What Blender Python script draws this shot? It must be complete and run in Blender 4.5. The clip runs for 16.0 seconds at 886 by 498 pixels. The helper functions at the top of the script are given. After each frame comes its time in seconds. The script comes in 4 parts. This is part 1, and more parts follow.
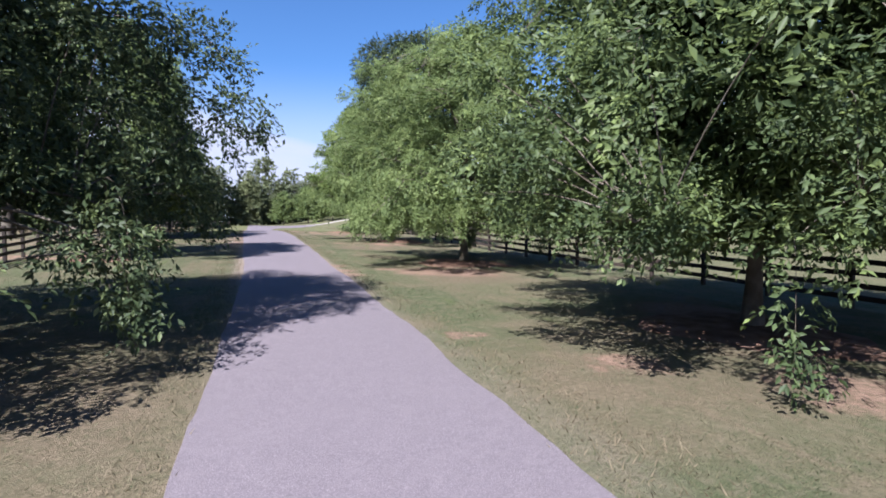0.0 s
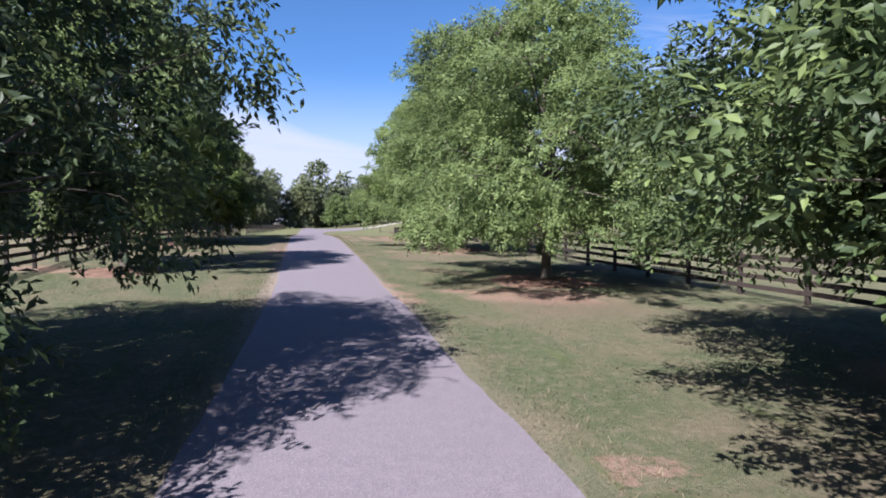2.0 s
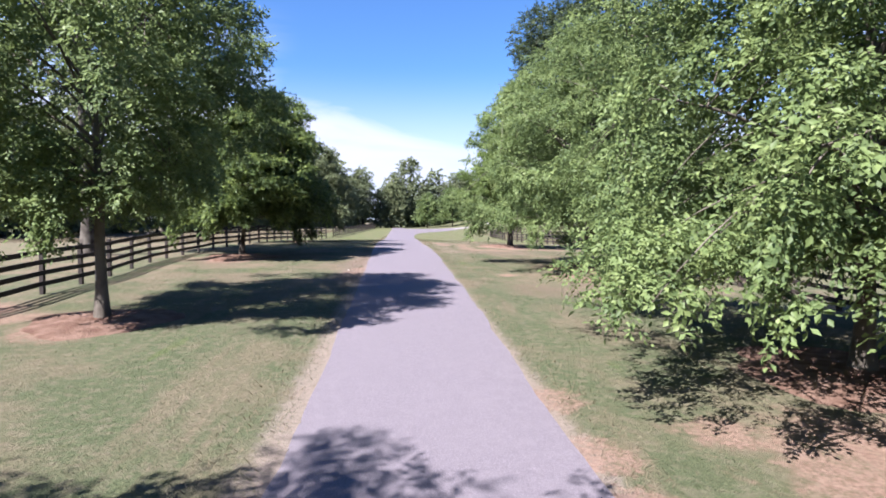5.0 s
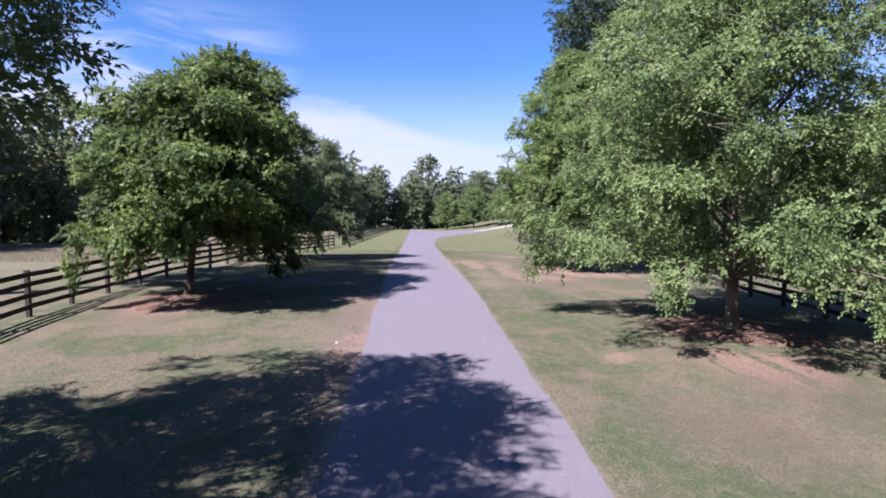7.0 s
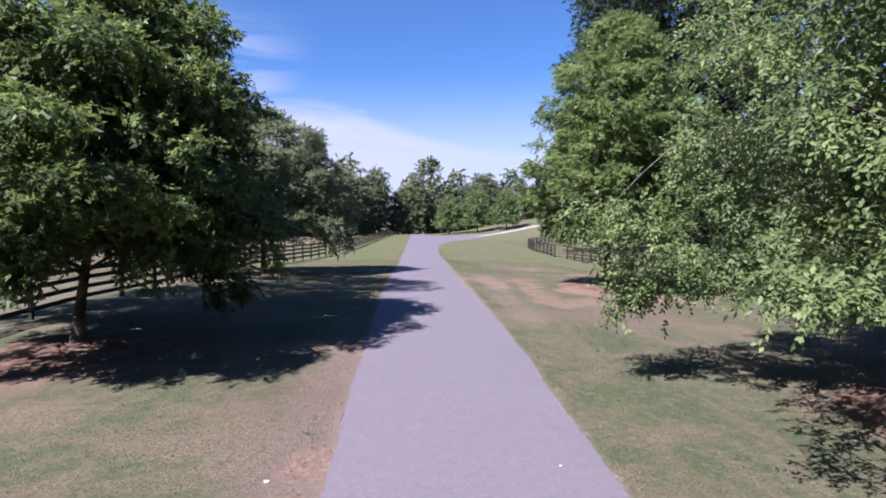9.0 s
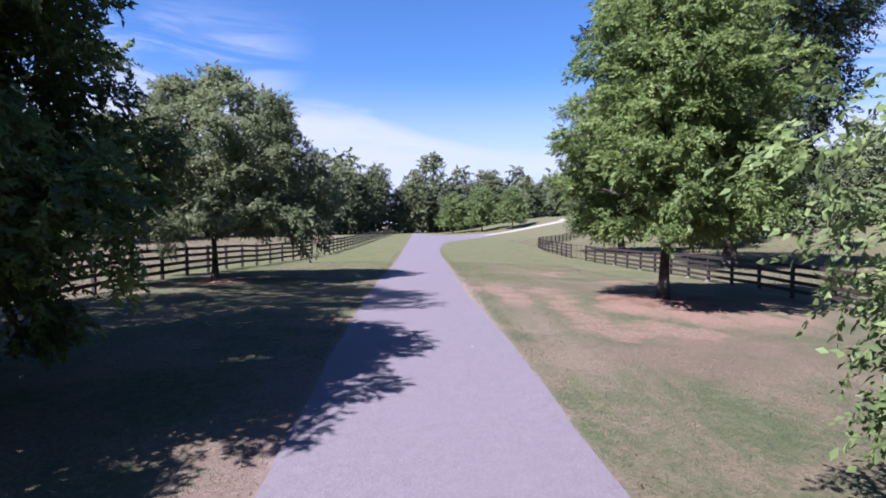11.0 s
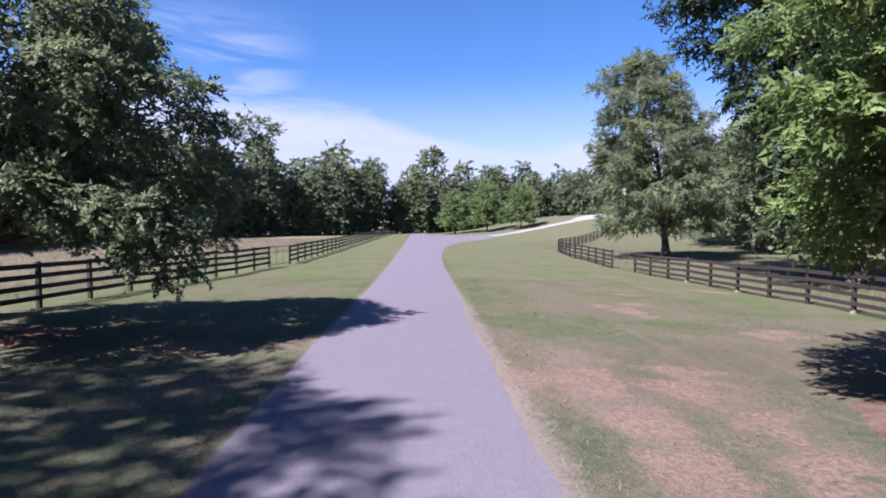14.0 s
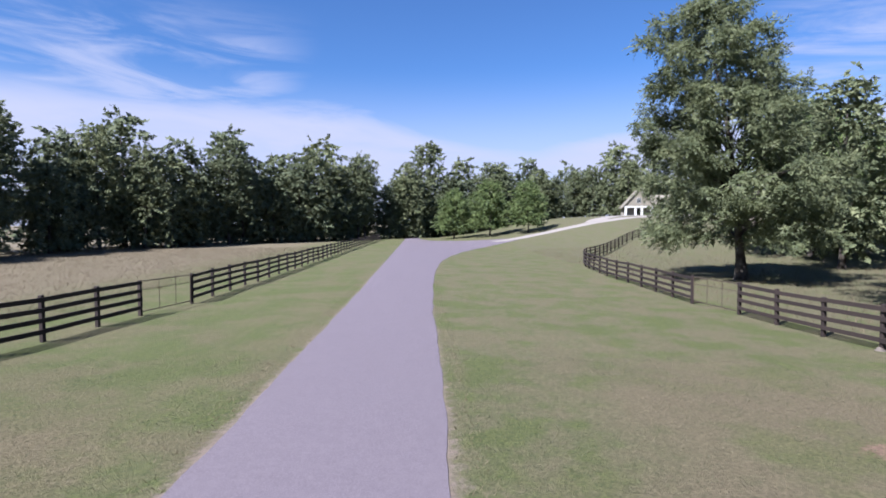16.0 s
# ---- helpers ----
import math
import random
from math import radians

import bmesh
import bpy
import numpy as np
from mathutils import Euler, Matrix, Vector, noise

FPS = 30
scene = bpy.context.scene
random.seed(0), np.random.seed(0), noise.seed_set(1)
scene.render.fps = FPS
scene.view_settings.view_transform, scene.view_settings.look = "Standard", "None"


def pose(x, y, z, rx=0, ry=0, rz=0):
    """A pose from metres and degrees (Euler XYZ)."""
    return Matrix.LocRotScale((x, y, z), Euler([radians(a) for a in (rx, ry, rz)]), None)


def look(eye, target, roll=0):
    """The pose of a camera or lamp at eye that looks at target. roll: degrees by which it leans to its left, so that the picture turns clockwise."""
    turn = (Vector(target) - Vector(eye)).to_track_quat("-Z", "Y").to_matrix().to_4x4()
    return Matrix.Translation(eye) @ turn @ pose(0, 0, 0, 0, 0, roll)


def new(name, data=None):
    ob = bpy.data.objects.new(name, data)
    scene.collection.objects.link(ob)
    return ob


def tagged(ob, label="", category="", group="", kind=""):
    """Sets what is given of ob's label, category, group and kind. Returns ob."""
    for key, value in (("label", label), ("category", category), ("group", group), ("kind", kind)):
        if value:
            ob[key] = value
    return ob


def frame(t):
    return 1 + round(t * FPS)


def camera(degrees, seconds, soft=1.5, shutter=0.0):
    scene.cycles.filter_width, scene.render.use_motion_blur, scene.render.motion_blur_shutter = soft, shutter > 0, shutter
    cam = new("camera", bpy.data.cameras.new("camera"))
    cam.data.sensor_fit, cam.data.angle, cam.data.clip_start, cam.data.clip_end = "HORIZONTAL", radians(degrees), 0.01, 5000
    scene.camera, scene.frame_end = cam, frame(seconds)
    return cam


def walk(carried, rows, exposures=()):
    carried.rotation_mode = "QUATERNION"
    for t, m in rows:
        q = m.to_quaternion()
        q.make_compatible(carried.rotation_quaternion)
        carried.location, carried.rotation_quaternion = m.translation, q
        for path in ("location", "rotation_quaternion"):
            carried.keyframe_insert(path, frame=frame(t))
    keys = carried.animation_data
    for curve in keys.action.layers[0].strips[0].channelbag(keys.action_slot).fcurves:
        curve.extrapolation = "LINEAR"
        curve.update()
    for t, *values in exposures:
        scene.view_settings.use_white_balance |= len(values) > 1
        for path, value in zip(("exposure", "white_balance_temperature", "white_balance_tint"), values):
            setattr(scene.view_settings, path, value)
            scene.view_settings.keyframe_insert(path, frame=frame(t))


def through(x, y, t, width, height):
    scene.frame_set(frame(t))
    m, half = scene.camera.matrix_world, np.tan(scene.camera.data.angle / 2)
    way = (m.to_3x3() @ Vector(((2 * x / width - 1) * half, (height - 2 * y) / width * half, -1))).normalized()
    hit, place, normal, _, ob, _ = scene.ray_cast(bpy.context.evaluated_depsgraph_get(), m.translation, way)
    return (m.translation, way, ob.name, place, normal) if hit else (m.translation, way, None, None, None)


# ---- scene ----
# ======== camera ========
cam = camera(77.14, 16.0, soft=1.8)
# seconds, eye x y z, heading, tilt, lean; the drive runs along +y, its middle at x = 0
ROWS = [
    (0.0, -1.283, 0.000, 2.154, -19.13, -2.93, 0.12),
    (0.5, -1.174, 0.972, 2.233, -16.48, -2.97, 0.06),
    (1.0, -1.006, 2.174, 2.261, -14.71, -2.90, 0.12),
    (1.5, -0.853, 3.507, 2.282, -13.90, -2.72, 0.05),
    (2.0, -0.608, 4.767, 2.322, -13.87, -2.66, 0.02),
    (2.5, -0.314, 5.928, 2.403, -11.83, -2.78, -0.00),
    (3.0, -0.009, 7.114, 2.488, -8.63, -2.89, -0.02),
    (3.5, 0.154, 8.337, 2.572, -6.36, -2.93, -0.16),
    (4.0, 0.115, 10.116, 2.630, -5.35, -2.86, -0.19),
    (4.5, -0.170, 12.077, 2.723, -5.05, -2.84, -0.17),
    (7.0, -0.461, 24.468, 3.859, -2.90, -3.10, -0.09),
    (7.5, -0.401, 26.838, 4.022, -2.82, -3.10, -0.15),
    (8.0, -0.256, 28.657, 4.136, -2.41, -3.13, -0.07),
    (8.5, -0.301, 30.030, 4.091, -2.36, -2.93, -0.09),
    (9.0, -0.570, 31.432, 3.965, -2.84, -2.69, 0.01),
    (11.5, 0.007, 40.090, 3.629, -2.42, -2.75, -0.10),
    (12.0, 0.069, 42.128, 3.587, -2.45, -2.77, -0.07),
    (12.5, 0.081, 44.245, 3.553, -2.51, -2.77, 0.02),
    (13.0, 0.018, 46.139, 3.544, -2.80, -2.73, -0.06),
    (13.5, 0.012, 48.028, 3.593, -2.61, -2.76, -0.08),
    (14.0, 0.303, 50.796, 3.668, -2.38, -2.79, -0.12),
    (14.5, 0.627, 53.768, 3.777, -2.43, -2.74, -0.16),
    (15.0, 0.980, 56.992, 3.908, -2.49, -2.67, -0.20),
    (15.5, 1.205, 61.102, 4.078, -2.55, -2.64, -0.08),
    (16.0, 1.395, 65.402, 4.245, -2.42, -2.69, 0.28),
]
walk(cam, [(t, pose(x, y, z, 90 + tilt, lean, heading)) for t, x, y, z, heading, tilt, lean in ROWS],
     exposures=[(0.0, 1.88, 5980, 12), (1.5, 1.82, 5980, 12), (3.0, 2.02, 6050, 13), (4.5, 2.26, 6050, 13), (7.5, 1.87, 5760, 20), (9.0, 1.79, 5760, 20), (12.0, 1.94, 5650, 21), (13.5, 1.85, 5660, 20), (14.5, 1.84, 5700, 19), (16.0, 1.63, 5750, 16)])

# ======== light ========
SUN_FROM = Vector((-0.67, -0.60, 1.0)).normalized()
SUN_ELEV = math.asin(SUN_FROM.z)
SUN_AZIM = math.atan2(SUN_FROM.x, SUN_FROM.y)
world = bpy.data.worlds.new("sky")
scene.world = world
world.use_nodes = True
wn, wl = world.node_tree.nodes, world.node_tree.links
wn.clear()


def wnode(kind, **kw):
    n = wn.new(kind)
    for k, v in kw.items():
        n.inputs[k.replace("_", " ")].default_value = v
    return n


sky = wn.new("ShaderNodeTexSky")
sky.sky_type = 'NISHITA'
sky.sun_disc = False
sky.sun_elevation, sky.sun_rotation = SUN_ELEV, SUN_AZIM
sky.air_density, sky.dust_density, sky.ozone_density = 1.0, 0.15, 3.0
coord = wn.new("ShaderNodeTexCoord")
sep = wn.new("ShaderNodeSeparateXYZ")
wl.new(coord.outputs["Generated"], sep.inputs[0])
def wmath(op, a, b=0.0):
    n = wn.new("ShaderNodeMath")
    n.operation = op
    for i, v in enumerate((a, b)):
        if isinstance(v, (int, float)):
            n.inputs[i].default_value = v
        else:
            wl.new(v, n.inputs[i])
    return n.outputs[0]


def wspan(value, a, b, lo=0.0, hi=1.0):
    n = wn.new("ShaderNodeMapRange")
    n.interpolation_type = 'SMOOTHSTEP'
    for k, v in (("From Min", a), ("From Max", b), ("To Min", lo), ("To Max", hi)):
        n.inputs[k].default_value = v
    wl.new(value, n.inputs["Value"])
    return n.outputs[0]


# bearing from +y and height over the horizon, in degrees
bearing = wmath('MULTIPLY', wmath('ARCTAN2', sep.outputs["X"], sep.outputs["Y"]), 57.2958)
height = wmath('MULTIPLY', wmath('ARCSINE', sep.outputs["Z"]), 57.2958)
plane = wn.new("ShaderNodeCombineXYZ")
wl.new(wmath('MULTIPLY', bearing, 0.045), plane.inputs[0])
wl.new(wmath('ADD', wmath('MULTIPLY', height, 0.20), wmath('MULTIPLY', bearing, 0.014)), plane.inputs[1])
billow = wnode("ShaderNodeTexNoise", Scale=1.6, Detail=8.0, Roughness=0.60, Distortion=0.5)
wl.new(plane.outputs[0], billow.inputs["Vector"])
streak_at = wn.new("ShaderNodeCombineXYZ")
wl.new(wmath('MULTIPLY', bearing, 0.05), streak_at.inputs[0])
wl.new(wmath('ADD', wmath('MULTIPLY', height, 0.26), wmath('MULTIPLY', bearing, 0.02)), streak_at.inputs[1])
streak = wnode("ShaderNodeTexNoise", Scale=1.25, Detail=8.0, Roughness=0.58, Distortion=0.8)
wl.new(streak_at.outputs[0], streak.inputs["Vector"])
# upper edge of the low bank: high on the west, dipping ahead, rising again to the east
edge_up = wmath('ADD', wmath('ADD', 12.0, wspan(bearing, -12.0, 13.0, 0.0, -4.0)), wspan(bearing, 11.0, 20.0, 0.0, 2.0))
over = wmath('SUBTRACT', wmath('ADD', height, wmath('MULTIPLY', wmath('SUBTRACT', billow.outputs["Fac"], 0.5), 4.5)), edge_up)
bank = wmath('MULTIPLY', wspan(over, 0.9, -2.2), wspan(billow.outputs["Fac"], 0.25, 0.6, 0.72, 0.95))
aside = wmath('MAXIMUM', wspan(bearing, -9.0, -18.0), wspan(bearing, 29.0, 35.0))
wisp = wmath('MULTIPLY', wmath('MULTIPLY', wspan(streak.outputs["Fac"], 0.40, 0.68), wspan(height, 21.0, 15.0)), wmath('MULTIPLY', aside, 0.66))
cl = wmath('MAXIMUM', bank, wisp)
haze = wn.new("ShaderNodeMapRange")
haze.interpolation_type = 'SMOOTHSTEP'
for k, v in (("From Min", 0.27), ("From Max", 0.05), ("To Min", 0.0), ("To Max", 0.80)):
    haze.inputs[k].default_value = v
wl.new(sep.outputs["Z"], haze.inputs["Value"])
veil = wn.new("ShaderNodeMath")
veil.operation = 'MAXIMUM'
wl.new(cl, veil.inputs[0])
wl.new(haze.outputs[0], veil.inputs[1])
mixc = wn.new("ShaderNodeMix")
mixc.data_type = 'RGBA'
wl.new(veil.outputs[0], mixc.inputs["Factor"])
blue = wn.new("ShaderNodeMix")
blue.data_type, blue.blend_type = 'RGBA', 'MULTIPLY'
blue.inputs["Factor"].default_value = 1.0
blue.inputs["B"].default_value = (0.53, 0.72, 0.95, 1)
wl.new(sky.outputs[0], blue.inputs["A"])
wl.new(blue.outputs["Result"], mixc.inputs["A"])
mixc.inputs["B"].default_value = (4.5, 4.65, 5.65, 1)
bgd = wn.new("ShaderNodeBackground")
bgd.inputs["Strength"].default_value = 0.050
wl.new(mixc.outputs["Result"], bgd.inputs["Color"])
wout = wn.new("ShaderNodeOutputWorld")
wl.new(bgd.outputs[0], wout.inputs["Surface"])

sun_data = bpy.data.lights.new("sun", 'SUN')
sun_data.energy, sun_data.angle, sun_data.color = 5.0, radians(0.55), (1.0, 0.95, 0.88)
sun = new("sun", sun_data)
sun.matrix_world = look(SUN_FROM * 60, (0, 0, 0))


# ======== materials ========
class Mat:
    """Small helper to wire a principled material."""

    def __init__(self, name, rough=0.8, metal=0.0, spec=0.5):
        self.m = bpy.data.materials.new(name)
        self.m.use_nodes = True
        self.n, self.l = self.m.node_tree.nodes, self.m.node_tree.links
        self.b = self.n["Principled BSDF"]
        self.b.inputs["Roughness"].default_value = rough
        self.b.inputs["Metallic"].default_value = metal
        self.b.inputs["Specular IOR Level"].default_value = spec
        self.geo = self.n.new("ShaderNodeNewGeometry")
        self.pos = self.geo.outputs["Position"]

    def noise(self, scale, detail=4.0, rough=0.55, distort=0.0, vector=None, squash=None):
        v = vector or self.pos
        if squash:
            mp = self.n.new("ShaderNodeMapping")
            mp.inputs["Scale"].default_value = squash
            self.l.new(v, mp.inputs[0])
            v = mp.outputs[0]
        t = self.n.new("ShaderNodeTexNoise")
        for k, val in (("Scale", scale), ("Detail", detail), ("Roughness", rough), ("Distortion", distort)):
            t.inputs[k].default_value = val
        self.l.new(v, t.inputs["Vector"])
        return t.outputs["Fac"]

    def voronoi(self, scale):
        t = self.n.new("ShaderNodeTexVoronoi")
        t.inputs["Scale"].default_value = scale
        self.l.new(self.pos, t.inputs["Vector"])
        return t

    def span(self, value, a, b, lo=0.0, hi=1.0):
        r = self.n.new("ShaderNodeMapRange")
        r.interpolation_type = 'SMOOTHSTEP'
        for k, val in (("From Min", a), ("From Max", b), ("To Min", lo), ("To Max", hi)):
            r.inputs[k].default_value = val
        self.l.new(value, r.inputs["Value"])
        return r.outputs[0]

    def math(self, op, a, b):
        r = self.n.new("ShaderNodeMath")
        r.operation = op
        for i, v in enumerate((a, b)):
            if isinstance(v, (int, float)):
                r.inputs[i].default_value = v
            else:
                self.l.new(v, r.inputs[i])
        return r.outputs[0]

    def mix(self, fac, a, b, blend='MIX'):
        r = self.n.new("ShaderNodeMix")
        r.data_type, r.blend_type = 'RGBA', blend
        for key, v in (("Factor", fac), ("A", a), ("B", b)):
            if isinstance(v, (int, float)):
                r.inputs[key].default_value = v
            elif isinstance(v, tuple):
                r.inputs[key].default_value = (*v, 1)
            else:
                self.l.new(v, r.inputs[key])
        return r.outputs["Result"]

    def near(self, centres, noise_fac, wobble):
        """1 near any of the (x, y, r) centres, with a ragged edge."""
        best = None
        for x, y, r in centres:
            dnode = self.n.new("ShaderNodeVectorMath")
            dnode.operation = 'DISTANCE'
            flat = self.n.new("ShaderNodeVectorMath")
            flat.operation = 'MULTIPLY'
            flat.inputs[1].default_value = (1, 1, 0)
            self.l.new(self.pos, flat.inputs[0])
            self.l.new(flat.outputs[0], dnode.inputs[0])
            dnode.inputs[1].default_value = (x, y, 0)
            dd = self.math('ADD', dnode.outputs["Value"], self.math('MULTIPLY', self.math('SUBTRACT', noise_fac, 0.5), wobble))
            m = self.span(dd, r * 1.1, r * 0.4)
            best = m if best is None else self.math('MAXIMUM', best, m)
        return best

    def colour(self, out):
        if isinstance(out, tuple):
            self.b.inputs["Base Color"].default_value = (*out, 1)
        else:
            self.l.new(out, self.b.inputs["Base Color"])
        return self

    def bump(self, height, strength=0.5, distance=0.02):
        b = self.n.new("ShaderNodeBump")
        b.inputs["Strength"].default_value, b.inputs["Distance"].default_value = strength, distance
        self.l.new(height, b.inputs["Height"])
        self.l.new(b.outputs[0], self.b.inputs["Normal"])
        return self

    def leafy(self, amount, colour):
        """Lets part of the light through, as a leaf does."""
        tr = self.n.new("ShaderNodeBsdfTranslucent")
        if isinstance(colour, tuple):
            tr.inputs["Color"].default_value = (*colour, 1)
        else:
            self.l.new(colour, tr.inputs["Color"])
        mx = self.n.new("ShaderNodeMixShader")
        mx.inputs[0].default_value = amount
        self.l.new(self.b.outputs[0], mx.inputs[1])
        self.l.new(tr.outputs[0], mx.inputs[2])
        self.l.new(mx.outputs[0], self.n["Material Output"].inputs["Surface"])
        return self


def leaf_material(name, dark, mid, light, through=0.32, gloss=0.42, vary=False):
    k = Mat(name, rough=gloss + 0.12, spec=0.22)
    rnd = k.geo.outputs["Random Per Island"]
    # tone runs at random in clumps of about a metre, less from leaf to leaf
    clump = k.span(k.noise(0.95, 3.0, 0.6), 0.32, 0.68)
    tone = k.math('ADD', k.math('MULTIPLY', rnd, 0.42), k.math('MULTIPLY', clump, 0.58))
    c = k.mix(k.span(tone, 0.12, 0.62), dark, mid)
    c = k.mix(k.span(tone, 0.55, 0.98), c, light)
    if vary:
        info = k.n.new("ShaderNodeObjectInfo")
        c = k.mix(1.0, c, k.mix(info.outputs["Random"], (0.62, 0.66, 0.70), (1.10, 1.06, 0.92)), 'MULTIPLY')
    k.colour(c)
    t = k.mix(0.5, c, light)
    return k.leafy(through, t).m


LEAF_A = leaf_material("leaf_green", (0.071, 0.103, 0.042), (0.132, 0.177, 0.065), (0.197, 0.242, 0.094), 0.44, 0.40)
# darker copy of the deep green; crown shade is put into the leaf colour
LEAF_K = leaf_material("leaf_painted_shade", (0.022, 0.034, 0.017), (0.045, 0.066, 0.030), (0.149, 0.182, 0.080), 0.32, 0.40)
LEAF_L = leaf_material("leaf_bright_green", (0.070, 0.105, 0.034), (0.127, 0.177, 0.055), (0.213, 0.262, 0.093), 0.48, 0.40)
LEAF_B = leaf_material("leaf_deep_green", (0.036, 0.056, 0.027), (0.075, 0.104, 0.044), (0.149, 0.192, 0.068), 0.41, 0.40)
LEAF_T = leaf_material("leaf_two_tone", (0.025, 0.041, 0.015), (0.069, 0.102, 0.033), (0.224, 0.275, 0.079), 0.42, 0.40)
LEAF_C = leaf_material("leaf_grey_green", (0.083, 0.103, 0.055), (0.141, 0.165, 0.088), (0.219, 0.239, 0.127), 0.46, 0.42)
LEAF_D = leaf_material("leaf_dark", (0.019, 0.032, 0.016), (0.037, 0.053, 0.025), (0.071, 0.088, 0.040), 0.31, 0.42)
LEAF_W = leaf_material("leaf_woodland", (0.084, 0.107, 0.062), (0.135, 0.157, 0.089), (0.196, 0.212, 0.120), 0.28, 0.55, True)


def bark_material(name, a, b):
    k = Mat(name, rough=0.9, spec=0.2)
    n1 = k.noise(9.0, 5.0, 0.6, squash=(1, 1, 0.25))
    n2 = k.noise(1.7, 3.0)
    k.colour(k.mix(k.span(n2, 0.35, 0.65), k.mix(n1, a, b), k.mix(n1, b, (0.136, 0.120, 0.104))))
    return k.bump(n1, 0.9, 0.03).m


BARK = bark_material("bark", (0.034, 0.027, 0.021), (0.097, 0.080, 0.066))
BARK_DARK = bark_material("bark_dark", (0.017, 0.013, 0.012), (0.049, 0.040, 0.033))

k = Mat("old_asphalt", rough=0.85, spec=0.3)
fine, mid_n, big_n = k.noise(120.0, 3.0, 0.7), k.noise(6.0, 4.0, 0.6), k.noise(0.45, 4.0, 0.6)
peb = k.voronoi(95.0)
c = k.mix(k.span(fine, 0.3, 0.7), (0.067, 0.055, 0.066), (0.214, 0.182, 0.213))
c = k.mix(k.span(peb.outputs["Distance"], 0.25, 0.75), c, (0.083, 0.071, 0.084))
c = k.mix(k.math('MULTIPLY', k.span(mid_n, 0.42, 0.68), 0.14), c, (0.176, 0.150, 0.168))
c = k.mix(k.math('MULTIPLY', k.span(big_n, 0.4, 0.7), 0.22), c, (0.120, 0.102, 0.118))
k.colour(c).bump(k.math('ADD', fine, peb.outputs["Distance"]), 0.55, 0.006)
ASPHALT = k.m

k = Mat("gravel_drive", rough=0.95, spec=0.2)
g1, g2 = k.noise(30.0, 4.0, 0.7), k.noise(0.7, 3.0)
k.colour(k.mix(k.span(g2, 0.3, 0.7), k.mix(g1, (0.163, 0.147, 0.136), (0.256, 0.234, 0.218)), (0.218, 0.199, 0.185))).bump(g1, 0.6, 0.02)
GRAVEL = k.m

# bare clay round the trees: x, y, reach
CLAY = [(6.2, 19.6, 2.2), (8.8, 10.6, 1.8), (7.4, 36.4, 2.0), (8.2, 55.2, 2.4), (10.4, 55.0, 2.2), (6.6, 55.4, 1.5), (-8.6, 43.2, 2.0), (-7.6, 27.0, 1.5), (-11.0, 29.4, 1.4),
        (-9.1, 63.8, 1.2), (-9.2, 11.4, 3.0)]
# washed-out strips and scrapes of clay
SCRAPE = [(4.80, 57.6, 0.68), (4.65, 56.3, 0.74), (4.60, 55.1, 0.74), (4.5, 54.0, 0.80), (4.5, 53.0, 0.86), (4.6, 52.0, 0.86), (4.9, 51.4, 0.86), (6.2, 52.5, 1.16), (6.8, 51.7, 1.04),
          (8.3, 53.4, 1.28), (9.8, 53.7, 1.16), (3.0, 59.1, 0.68), (3.2, 57.9, 0.74), (3.2, 56.4, 0.68), (4.9, 60.5, 0.74), (4.5, 59.0, 0.68), (7.1, 67.3, 0.56), (9.6, 64.6, 0.68),
          (2.14, 9.15, 0.42), (4.0, 6.7, 0.56), (6.1, 5.0, 1.16), (5.0, 20.5, 1.16), (4.4, 19.5, 1.04), (3.6, 20.6, 0.68), (-9.7, 28.2, 1.04), (-1.95, 38.6, 0.56), (-2.1, 37.4, 0.50),
          (4.3, 36.8, 0.56), (1.80, 21.9, 0.56), (1.90, 20.2, 0.58), (1.95, 18.8, 0.54),
          (8.9, 73.3, 0.55), (7.8, 69.8, 0.60), (6.5, 69.2, 0.60), (7.0, 68.6, 0.62), (7.0, 67.9, 0.62), (13.8, 76.3, 0.90), (3.0, 59.9, 0.62), (3.1, 59.6, 0.60), (4.3, 59.5, 0.70), (4.9, 59.8, 0.60), (2.0, 59.6, 0.50), (8.8, 64.2, 0.70), (14.3, 75.9, 0.80)]
# thin turf over brown soil
SOIL = [(5.4, 49.4, 2.4), (7.4, 50.4, 2.4), (9.5, 60.0, 3.2), (6.2, 61.5, 2.6), (6.0, 17.8, 2.2), (4.6, 32.8, 1.8), (7.5, 34.6, 2.2), (6.0, 7.4, 4.2), (-4.5, 8.5, 4.0), (-2.7, 41.4, 1.6), (-8.5, 43.6, 3.4), (6.6, 68.6, 2.4), (3.8, 59.6, 1.8)]
DRY = [(-3.4, 6.0, 4.0), (3.2, 5.5, 2.4), (6.4, 70.5, 4.0), (2.9, 61.5, 1.1), (2.9, 58.5, 1.0), (3.0, 55.5, 1.0), (3.2, 52.5, 1.1), (3.6, 49.6, 1.3), (8.5, 76.0, 4.5), (6.5, 17.5, 4.0),
       (-5.5, 74.0, 3.0), (9.0, 61.5, 3.0), (7.5, 48.5, 3.2), (5.2, 33.0, 2.2)]
k = Mat("lawn", rough=0.95, spec=0.15)
ng, nm, nb, nf = k.noise(60.0, 4.0, 0.75), k.noise(5.0, 5.0, 0.65), k.noise(0.55, 5.0, 0.6), k.noise(17.0, 4.0, 0.7)
green = k.mix(k.span(ng, 0.3, 0.7), (0.024, 0.032, 0.016), (0.098, 0.108, 0.057))
green = k.mix(k.math('MULTIPLY', k.span(nm, 0.45, 0.65), 0.75), green, (0.110, 0.097, 0.066))
nt = k.noise(9.0, 6.0, 0.8)
